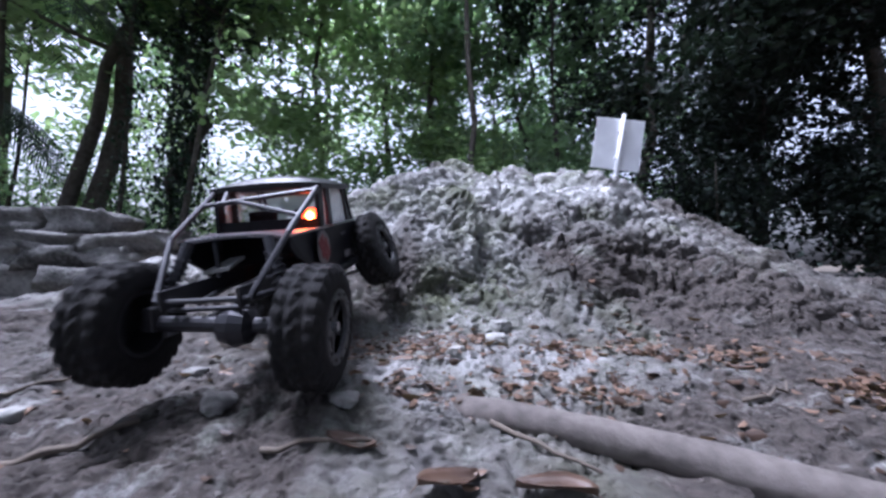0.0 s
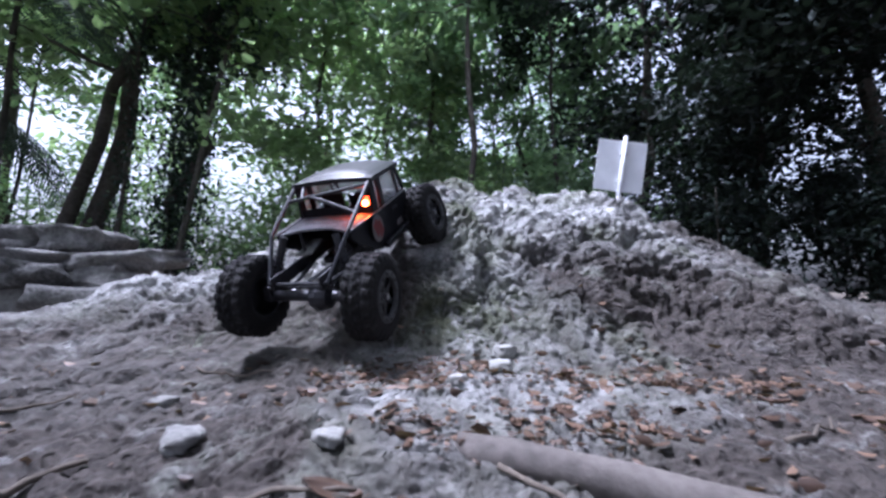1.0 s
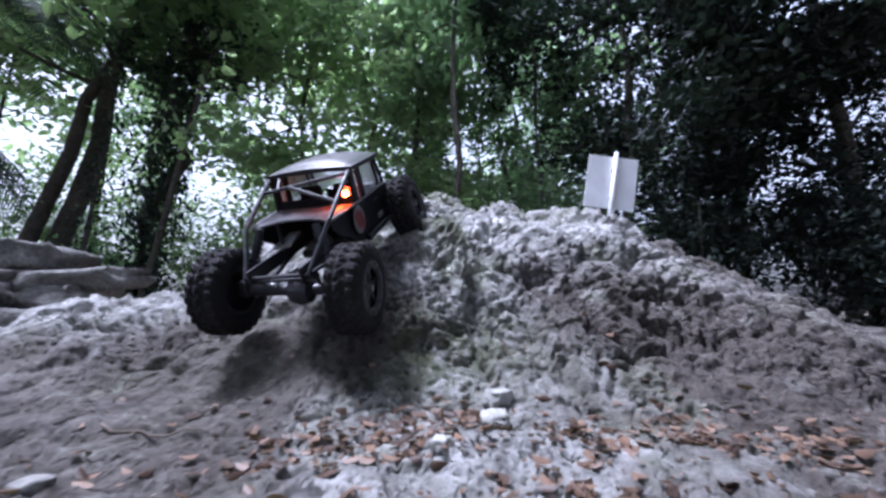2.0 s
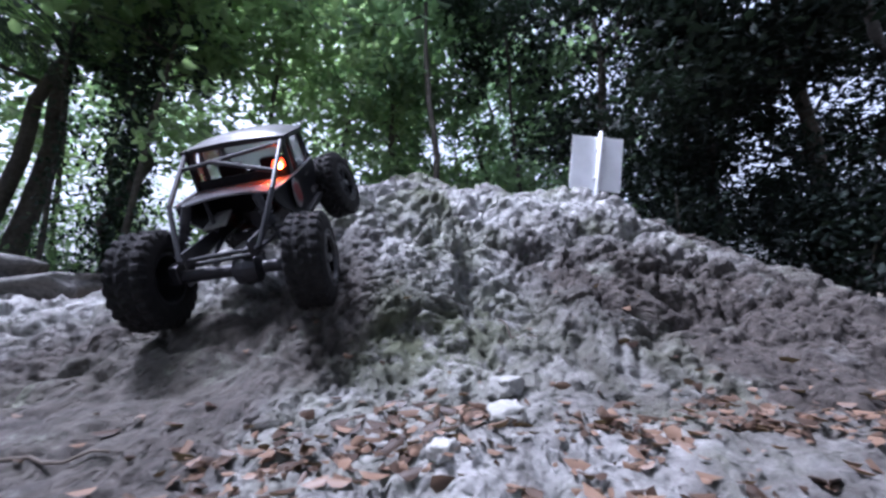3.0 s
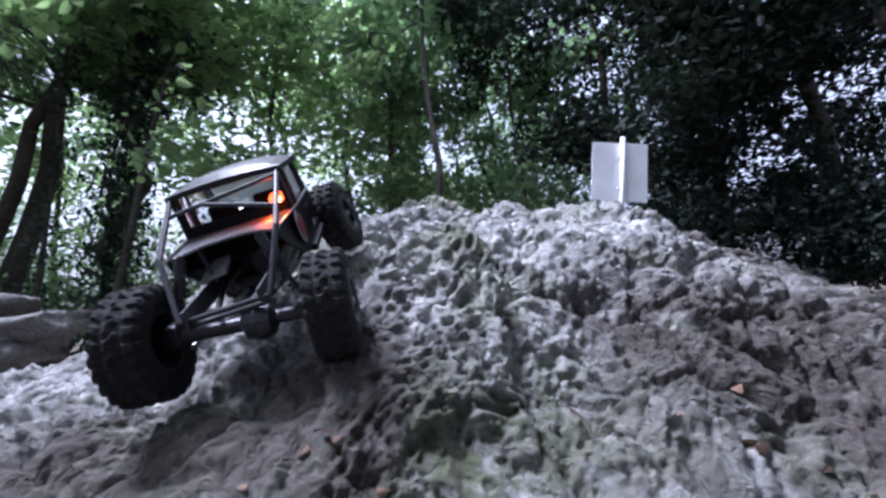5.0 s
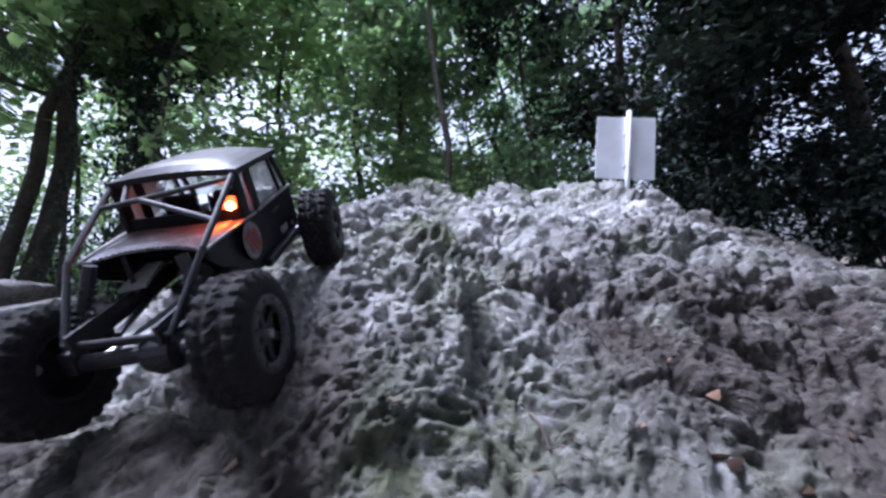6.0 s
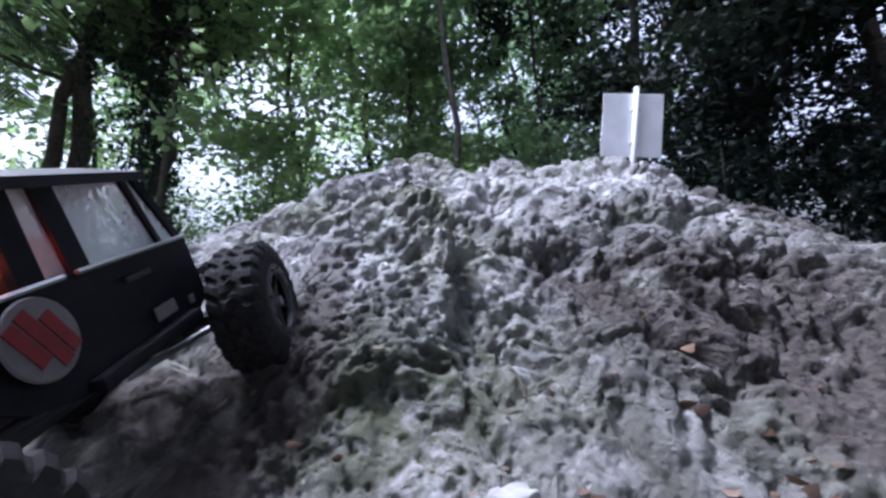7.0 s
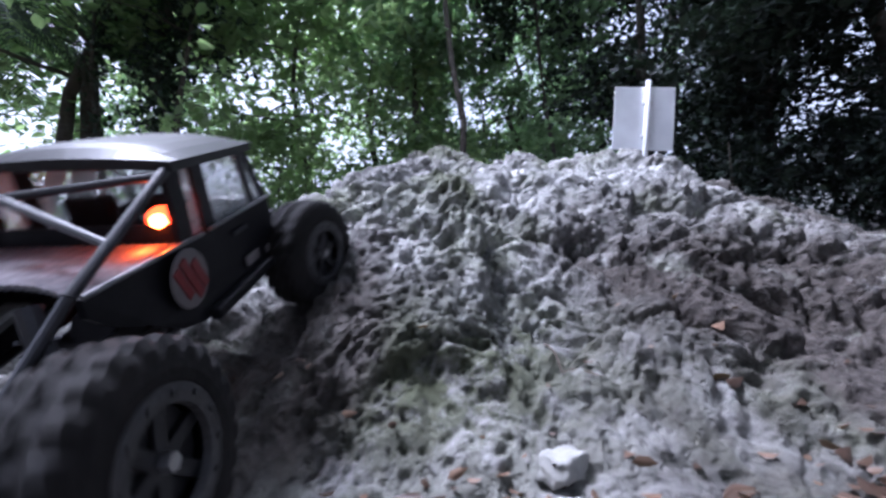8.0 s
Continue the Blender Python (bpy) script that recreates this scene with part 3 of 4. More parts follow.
# trunks that stand out, from the bright gap round to the side with shade-coloured leaves
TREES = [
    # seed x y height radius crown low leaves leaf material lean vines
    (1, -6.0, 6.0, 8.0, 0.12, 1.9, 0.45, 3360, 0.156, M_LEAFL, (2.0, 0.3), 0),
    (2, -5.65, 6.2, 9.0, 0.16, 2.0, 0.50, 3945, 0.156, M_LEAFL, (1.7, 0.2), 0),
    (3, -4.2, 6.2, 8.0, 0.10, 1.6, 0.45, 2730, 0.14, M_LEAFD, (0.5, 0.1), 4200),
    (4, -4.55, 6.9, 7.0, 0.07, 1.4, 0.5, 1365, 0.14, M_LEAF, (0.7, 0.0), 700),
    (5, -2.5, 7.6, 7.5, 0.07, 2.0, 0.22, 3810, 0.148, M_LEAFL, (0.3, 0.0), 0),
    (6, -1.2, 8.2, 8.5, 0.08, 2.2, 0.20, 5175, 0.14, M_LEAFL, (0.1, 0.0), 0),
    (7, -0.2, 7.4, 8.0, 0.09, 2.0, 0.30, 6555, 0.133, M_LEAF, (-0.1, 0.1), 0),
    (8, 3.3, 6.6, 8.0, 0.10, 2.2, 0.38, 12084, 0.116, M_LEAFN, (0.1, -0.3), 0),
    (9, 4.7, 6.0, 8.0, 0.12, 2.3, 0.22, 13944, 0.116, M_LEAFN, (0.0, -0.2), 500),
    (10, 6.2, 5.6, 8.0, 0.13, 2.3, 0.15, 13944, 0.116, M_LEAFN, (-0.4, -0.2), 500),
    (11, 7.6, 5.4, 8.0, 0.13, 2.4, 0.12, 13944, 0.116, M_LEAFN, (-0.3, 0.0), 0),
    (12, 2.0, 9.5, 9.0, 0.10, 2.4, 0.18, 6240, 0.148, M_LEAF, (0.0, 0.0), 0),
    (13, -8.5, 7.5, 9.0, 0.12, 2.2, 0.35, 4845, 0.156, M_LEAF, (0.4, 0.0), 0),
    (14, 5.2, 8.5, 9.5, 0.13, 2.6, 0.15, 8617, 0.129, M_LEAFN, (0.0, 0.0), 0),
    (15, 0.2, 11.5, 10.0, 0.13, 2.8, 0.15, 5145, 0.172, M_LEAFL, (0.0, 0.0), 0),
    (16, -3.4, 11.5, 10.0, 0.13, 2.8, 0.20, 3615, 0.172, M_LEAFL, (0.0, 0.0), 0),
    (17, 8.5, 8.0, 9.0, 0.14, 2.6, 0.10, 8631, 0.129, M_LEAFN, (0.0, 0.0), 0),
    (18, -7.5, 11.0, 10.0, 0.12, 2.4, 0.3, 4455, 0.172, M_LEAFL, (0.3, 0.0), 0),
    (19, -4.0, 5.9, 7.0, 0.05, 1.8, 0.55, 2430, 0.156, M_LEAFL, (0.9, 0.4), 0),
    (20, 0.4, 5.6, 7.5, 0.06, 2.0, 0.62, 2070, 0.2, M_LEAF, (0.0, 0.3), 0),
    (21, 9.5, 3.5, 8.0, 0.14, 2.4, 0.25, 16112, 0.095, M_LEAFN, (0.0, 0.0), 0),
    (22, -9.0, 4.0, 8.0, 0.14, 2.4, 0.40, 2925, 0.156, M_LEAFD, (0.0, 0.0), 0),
    (81, -8.2, 7.0, 6.5, 0.05, 1.2, 0.55, 900, 0.13, M_LEAF, (0.5, 0.1), 0),
    (82, -7.0, 6.4, 6.0, 0.035, 1.0, 0.60, 700, 0.13, M_LEAFL, (0.3, 0.2), 0),
    (83, -6.6, 8.4, 7.5, 0.06, 1.4, 0.50, 1500, 0.14, M_LEAFL, (-0.3, 0.1), 0),
    (84, -5.2, 7.6, 7.0, 0.045, 1.2, 0.45, 1500, 0.13, M_LEAF, (0.2, 0.0), 500),
    (85, -4.6, 5.6, 6.5, 0.04, 1.0, 0.60, 800, 0.12, M_LEAF, (0.35, 0.1), 600),
    (86, -3.2, 8.6, 7.5, 0.05, 1.5, 0.35, 2200, 0.14, M_LEAFL, (0.1, 0.0), 0),
    (87, 1.15, 8.8, 8.0, 0.07, 1.6, 0.28, 4200, 0.13, M_LEAF, (0.1, 0.0), 0),
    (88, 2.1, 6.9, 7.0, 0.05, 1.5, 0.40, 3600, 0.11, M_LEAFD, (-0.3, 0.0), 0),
    # closing the clearing: added trees, mostly unseen, that block sky light behind and beside the eye
    # 74 and 75 are unseen crowns placed overhead to cut the light
    (74, 0.2, -2.8, 5.6, 0.10, 0.95, 0.68, 5000, 0.22, M_LEAFD, (-1.3, 2.0), 0),
    (75, 2.7, 0.3, 5.8, 0.10, 1.5, 0.55, 5000, 0.16, M_LEAFD, (-1.2, 0.4), 0),
    (71, 3.7, 1.4, 6.0, 0.10, 2.4, 0.55, 4000, 0.15, M_LEAFD, (-1.2, -0.2), 0),
    (73, -4.6, -2.6, 6.5, 0.10, 2.4, 0.55, 3000, 0.26, M_LEAF, (0.4, 0.4), 0),
    (61, 3.4, 1.2, 6.5, 0.12, 2.2, 0.5, 4000, 0.13, M_LEAFD, (-0.8, 0.0), 0),
    (62, 3.2, -1.2, 6.5, 0.12, 2.2, 0.15, 5460, 0.16, M_LEAFD, (-0.6, 0.0), 0),
    (63, 1.2, -4.0, 7.5, 0.14, 2.6, 0.35, 3600, 0.26, M_LEAFD, (0.0, 0.4), 0),
    (64, -2.0, -5.2, 7.5, 0.14, 2.6, 0.40, 3200, 0.26, M_LEAF, (0.0, 0.3), 0),
    (65, -6.4, -3.6, 8.0, 0.14, 2.6, 0.40, 3200, 0.26, M_LEAF, (0.3, 0.0), 0),
    (66, -6.5, 1.5, 8.0, 0.14, 2.4, 0.45, 2800, 0.26, M_LEAFD, (0.3, 0.0), 0),
    (67, 5.5, -4.0, 8.0, 0.14, 2.8, 0.20, 4000, 0.26, M_LEAFD, (0.0, 0.0), 0),
    (68, 5.6, 2.6, 8.0, 0.14, 2.4, 0.35, 4500, 0.14, M_LEAFD, (-0.3, 0.0), 0),
    (23, 4.0, 12.0, 10.0, 0.14, 2.8, 0.12, 7769, 0.15, M_LEAF, (0.0, 0.0), 0),
]
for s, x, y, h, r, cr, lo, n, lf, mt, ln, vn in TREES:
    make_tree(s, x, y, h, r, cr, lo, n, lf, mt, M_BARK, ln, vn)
# Bushes on the right take the leaf tone coloured dark for shade.
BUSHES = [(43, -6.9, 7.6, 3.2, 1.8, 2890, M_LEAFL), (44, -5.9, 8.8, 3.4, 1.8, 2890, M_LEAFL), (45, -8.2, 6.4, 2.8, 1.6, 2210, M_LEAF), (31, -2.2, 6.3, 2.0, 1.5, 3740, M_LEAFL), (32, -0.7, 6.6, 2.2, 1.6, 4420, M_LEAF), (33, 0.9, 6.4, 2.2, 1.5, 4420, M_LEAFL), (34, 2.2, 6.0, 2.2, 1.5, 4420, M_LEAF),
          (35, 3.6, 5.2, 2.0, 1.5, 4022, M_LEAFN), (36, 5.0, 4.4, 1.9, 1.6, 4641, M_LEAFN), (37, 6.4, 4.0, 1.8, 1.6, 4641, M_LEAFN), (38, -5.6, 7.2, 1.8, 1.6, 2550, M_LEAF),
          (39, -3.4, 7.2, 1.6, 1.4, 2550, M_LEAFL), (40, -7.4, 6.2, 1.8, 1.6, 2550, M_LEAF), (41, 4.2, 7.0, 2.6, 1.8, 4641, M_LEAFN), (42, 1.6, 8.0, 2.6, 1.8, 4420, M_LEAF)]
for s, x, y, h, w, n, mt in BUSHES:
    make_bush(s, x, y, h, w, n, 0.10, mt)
make_palm(51, -4.9, 4.6, 0.7, 13, 1.2)
make_palm(52, -6.6, 5.2, 2.6, 13, 1.6)
make_palm(53, -5.6, 5.0, 4.2, 13, 1.7)


# ---- sign on its post ----
def build_sign():
    m = pose(0.722, 1.95, 0.0, 0, 0, -8) @ pose(0, 0, 0, 0, 9.0, 0)
    sign = empty("sign", m)
    bm = bmesh.new()
    box(bm, -0.008, 0.012, 0.872, 0.225, 0.004, 0.252, bevel=0.0015)
    part("sign_sheet", bm, M_SIGN, sign, "pale grey metal sheet, seen from its blank back")
    bm = bmesh.new()
    tube(bm, [(0, 0, 0.50), (0, 0, 0.75), (0, 0, 1.018)], 0.010, 12)
    part("post", bm, M_POST, sign, smooth=True)
    for z in (0.80, 0.93):
        bm = bmesh.new()
        box(bm, 0, 0.004, z, 0.034, 0.016, 0.012, bevel=0.002)
        part("clamp", bm, M_POST, sign)
    tagged(sign, "small pale metal sign on a thin leaning post, seen from behind", "sign")


build_sign()


# ---- stone wall ----
def stone(bm, seed, sx, sy, sz, worn=0.0):
    rng = np.random.default_rng(seed)
    bmesh.ops.create_cube(bm, size=1)
    bmesh.ops.subdivide_edges(bm, edges=bm.edges[:], cuts=4, use_grid_fill=True)
    o = rng.uniform(0, 50)
    for v in bm.verts:
        p = v.co.copy()
        r = max(abs(c) for c in p) / max(p.length, 1e-6)
        v.co = (p * (0.86 + 0.14 * r)).lerp(p.normalized() * 0.55, worn)
        v.co.z += (0.10 * math.floor(p.x * 3 + p.y * 2 + o) % 0.07) * (1 - worn)
        n = noise.noise_vector(Vector((p.x * 2.2 + o, p.y * 2.2, p.z * 2.2)))
        v.co += n * 0.20 + noise.noise_vector(p * 6 + Vector((o, 0, 0))) * 0.05
        v.co = Vector((v.co.x * sx, v.co.y * sy, v.co.z * sz))


def build_wall():
    wall = empty("stone_wall")
    rng = np.random.default_rng(3)
    shapes = []
    for k, (x0, y0, x1, y1, z, h, n) in enumerate(WALL_COURSES):
        for i in range(n):
            c = (i + 0.5 + rng.uniform(-0.1, 0.1)) / n
            length = math.hypot(x1 - x0, y1 - y0) / n * rng.uniform(0.96, 1.12)
            bm = bmesh.new()
            stone(bm, k * 20 + i, length, 0.40 * rng.uniform(0.85, 1.2), h * rng.uniform(0.9, 1.15))
            ob = part("stone", bm, M_STONE, wall, smooth=True)
            ob.matrix_basis = pose(x0 + (x1 - x0) * c, y0 + (y1 - y0) * c + rng.uniform(-0.02, 0.02), z + h / 2, rng.uniform(-4, 4), rng.uniform(-4, 4), math.degrees(math.atan2(y1 - y0, x1 - x0)) + rng.uniform(-6, 6))
    tagged(wall, "dry-laid wall of rough grey limestone slabs", "wall", kind="structure")


WALL_COURSES = [(-4.6, 2.12, -1.85, 2.36, -0.12, 0.20, 5), (-4.6, 2.16, -1.78, 2.38, 0.06, 0.20, 7), (-4.5, 2.20, -1.72, 2.42, 0.24, 0.13, 9), (-4.5, 2.24, -1.62, 2.46, 0.365, 0.10, 6), (-4.5, 2.36, -2.05, 2.56, 0.46, 0.15, 8)]
build_wall()


# ---- log, stones and litter ----
def build_log():
    pts = []
    a, b = Vector((0.015, 0.455, 0)), Vector((0.66, 0.16, 0))
    for i in range(15):
        k = i / 14
        p = a.lerp(b, k)
        pts.append(Vector((p.x, p.y + 0.012 * math.sin(k * 5), 0.096 - 0.050 * k + 0.004 * math.sin(9 * k))))
    bm = bmesh.new()
    tube(bm, pts, 0.0165, 20, 0.024)
    for v in bm.verts:
        n = noise.noise(v.co * 30) * 0.003 + noise.noise(v.co * 90) * 0.001
        v.co += Vector((0, 0.6, 0.8)) * n
    ob = part("log", bm, M_LOG, smooth=True)
    tagged(ob, "fallen grey-brown bare log lying on the ground", "log")


build_log()


def build_litter():
    rng = np.random.default_rng(8)
    drifts = np.array([(0.0, 0.60), (0.05, 0.67), (0.18, 0.63), (0.31, 0.66), (0.43, 0.62), (0.22, 0.52), (0.10, 0.50), (-0.10, 0.57), (0.52, 0.50), (-0.02, 0.46)])
    pick = rng.integers(0, len(drifts), 850)
    x = np.concatenate([drifts[pick, 0] + rng.normal(0, 0.035, 850), rng.normal(0.2, 0.40, 450)])
    y = np.concatenate([drifts[pick, 1] + rng.normal(0, 0.022, 850), rng.normal(0.57, 0.11, 450)])
    keep = (np.abs(x) < 1.5) & (y > 0.2)
    x, y = x[keep], y[keep]
    z = np.array([ground_z(a, b) for a, b in zip(x, y)]) + 0.003
    v, f = leaf_cards(rng, np.stack([x, y, z], -1), 0.007 + 0.018 * rng.uniform(0, 1, len(x)) ** 2, droop=0.2)
    ob = mesh_arrays("leaf_litter", v, f, M_DEAD, None)
    tagged(ob, "scattered dry brown fallen leaves and scraps on the rock", "leaf litter", kind="stuff")


build_litter()


def build_big_leaf(seed, x, y, length, turn):
    """One large dry leaf with a curled blade and a midrib."""
    rng = np.random.default_rng(seed)
    bm = bmesh.new()
    n, m = 10, 6
    grid = []
    for i in range(n + 1):
        k = i / n
        w = length * 0.26 * math.sin(math.pi * min(1, k * 0.97 + 0.02)) ** 0.8
        row = []
        for j in range(m + 1):
            u = j / m * 2 - 1
            row.append(bm.verts.new((u * w, (k - 0.5) * length, 0.10 * length * u * u + 0.10 * length * math.sin(k * 3.0 + seed) + rng.normal(0, 0.006) * length)))
        grid.append(row)
    for i in range(n):
        for j in range(m):
            bm.faces.new((grid[i][j], grid[i][j + 1], grid[i + 1][j + 1], grid[i + 1][j]))
    r = bmesh.ops.extrude_face_region(bm, geom=bm.faces[:])
    for v in r["geom"]:
        if isinstance(v, bmesh.types.BMVert):
            v.co.z += 0.0006
    bmesh.ops.recalc_face_normals(bm, faces=bm.faces[:])
    low = min(v.co.z for v in bm.verts)
    ob = part("dead_leaf", bm, M_DEAD, smooth=True)
    ob.matrix_world = pose(x, y, ground_z(x, y) - low - 0.002, rng.uniform(-8, 8), rng.uniform(-8, 8), turn)
    bm = bmesh.new()
    tube(bm, [(0, -0.62 * length, 0.02 * length), (0, -0.5 * length, 0.10 * length * math.sin(seed) + 0.001), (0, 0, 0.10 * length * math.sin(1.5 + seed) + 0.001)], 0.0009, 5)
    part("midrib", bm, M_TWIG, ob)
    tagged(ob, "large curled dry brown leaf lying on the ground", "leaf", group="large dead leaves")


for s, x, y, l, t in ((1, 0.085, 0.315, 0.060, 70), (2, 0.005, 0.325, 0.055, -60), (3, 0.18, 0.40, 0.035, 20), (4, -0.08, 0.36, 0.045, 85), (5, 0.28, 0.55, 0.035, 140), (6, -0.02, 0.66, 0.026, 30),
                      (7, 0.22, 0.70, 0.028, 100), (8, 0.33, 0.64, 0.030, -20), (9, 0.42, 0.58, 0.034, 50), (10, -0.14, 0.60, 0.025, 0), (11, 0.50, 0.44, 0.040, 110), (12, -0.42, 0.55, 0.028, 65)):
    build_big_leaf(s, x, y, l, t)


def build_stick(seed, x0, y0, x1, y1, r):
    rng = np.random.default_rng(seed)
    pts = []
    for i in range(7):
        k = i / 6
        x, y = x0 + (x1 - x0) * k + rng.normal(0, 0.003), y0 + (y1 - y0) * k + rng.normal(0, 0.003)
        pts.append(Vector((x, y, ground_z(x, y) + r * 0.6)))
    bm = bmesh.new()
    tube(bm, pts, r, 7, r * 0.5)
    ob = part("stick", bm, M_TWIG, smooth=True)
    tagged(ob, "thin dry brown stick lying on the ground", "stick", group="sticks")


for s, (x0, y0, x1, y1, r) in enumerate(((-0.40, 0.36, -0.30, 0.42, 0.005), (-0.16, 0.36, -0.06, 0.365, 0.003), (-0.36, 0.66, -0.24, 0.64, 0.0022), (0.12, 0.86, 0.16, 0.78, 0.0016), (0.05, 0.42, 0.13, 0.34, 0.003), (0.35, 0.48, 0.44, 0.52, 0.003), (-0.55, 0.50, -0.46, 0.58, 0.003))):
    build_stick(s, x0, y0, x1, y1, r)


def build_loose_stone(seed, x, y, sx, sy, sz, mat, label):
    bm = bmesh.new()
    stone(bm, seed, sx, sy, sz, 0.4)
    ob = part("loose_stone", bm, mat, smooth=True)
    ob.matrix_world = pose(x, y, ground_z(x, y) + sz * 0.12, 0, 0, seed * 40)
    tagged(ob, label, "stone", group="loose stones")


for s, x, y, a, b, h in ((1, 0.10, 0.715, 0.036, 0.028, 0.020), (2, 0.085, 0.665, 0.045, 0.035, 0.018), (3, -0.24, 0.44, 0.045, 0.032, 0.016), (4, -0.10, 0.42, 0.026, 0.020, 0.012), (5, -0.33, 0.55, 0.030, 0.022, 0.013), (6, 0.02, 0.58, 0.024, 0.018, 0.012), (7, -0.48, 0.46, 0.030, 0.024, 0.014)):
    build_loose_stone(s, x, y, a, b, h, M_PALESTONE if s < 3 else M_LOOSE, "pale chalky loose stone" if s < 3 else "rough grey limestone lump in the dust")


# ---- the toy crawler ----
R_T, W_T, R_TYRE = 0.068, 0.050, 0.0620
Y_R, Y_F, X_W = -0.1765, 0.1417, 0.1010


def half_width(y):
    return BW if y > B_Y else BW + (KW - BW) * (B_Y - y) / (B_Y - D_Y)


def build_wheel(parent, name, x, y):
    w = empty(name)
    w.parent = parent
    w.matrix_basis = pose(x, y, R_T)
    bm = bmesh.new()
    h = W_T / 2
    prof = [(-0.80, 0.035), (-0.98, 0.040), (-1.0, 0.046), (-0.97, 0.051), (-0.93, 0.0545), (-0.88, 0.0570), (-0.80, R_TYRE - 0.0012), (-0.68, R_TYRE - 0.0008), (-0.52, R_TYRE - 0.0004), (-0.36, R_TYRE), (-0.34, R_TYRE), (-0.12, R_TYRE)]
    prof = prof + [(-a, r) for a, r in prof[::-1]]
    n = 120
    rings = []
    for a, r in prof:
        ring = []
        for j in range(n):
            side, tread = abs(a), r > 0.0535
            lift = 0.0
            if tread:
                shift = 0.5 * (a > 0) + side * 0.30
                block = ((j / n * 24 + shift) % 1.0) < (0.60 if side > 0.35 else 0.50)
                lift = 0.0034 if block and (side > 0.36 or side < 0.3) else 0.0
                if 0.30 < side < 0.36:
                    lift = 0.0
            th = 2 * math.pi * j / n
            ring.append(bm.verts.new((a * h, math.cos(th) * (r + lift), math.sin(th) * (r + lift))))
        rings.append(ring)
    for p, q in zip(rings, rings[1:]):
        for j in range(n):
            bm.faces.new((p[j], q[j], q[(j + 1) % n], p[(j + 1) % n]))
    part("tyre", bm, M_TYRE, w)
    s = 1 if x > 0 else -1
    bm = bmesh.new()
    lathe(bm, [(-h * 0.8, 0.037), (-h * 0.8, 0.031), (h * 0.55 * s, 0.029), (h * 0.55 * s, 0.008)] if s > 0 else [(h * 0.8, 0.037), (h * 0.8, 0.031), (h * 0.55 * s, 0.029), (h * 0.55 * s, 0.008)], 28)
    for i in range(6):
        m = pose(0, 0, 0, 60 * i, 0, 0)
        box(bm, s * h * 0.62, 0, 0.018, 0.005, 0.009, 0.026, m, 0.001)
    part("rim", bm, M_RIM, w)
    bm = bmesh.new()
    lathe(bm, [(s * h * 0.80, 0.028), (s * h * 0.98, 0.029), (s * h * 1.02, 0.034), (s * h * 0.98, 0.039), (s * h * 0.8, 0.039)], 28)
    for i in range(12):
        box(bm, s * h * 1.02, 0, 0.034, 0.003, 0.003, 0.003, pose(0, 0, 0, 30 * i, 0, 0))
    part("beadlock_ring", bm, M_RING, w, "dull grey bolted ring")
    bm = bmesh.new()
    lathe(bm, [(s * h * 0.5, 0.0), (s * h * 0.5, 0.006), (s * h * 0.95, 0.005), (s * h * 0.95, 0.0)], 6)
    part("wheel_nut", bm, M_ALLOY, w)
    return w


AXLE_PARTS = {}


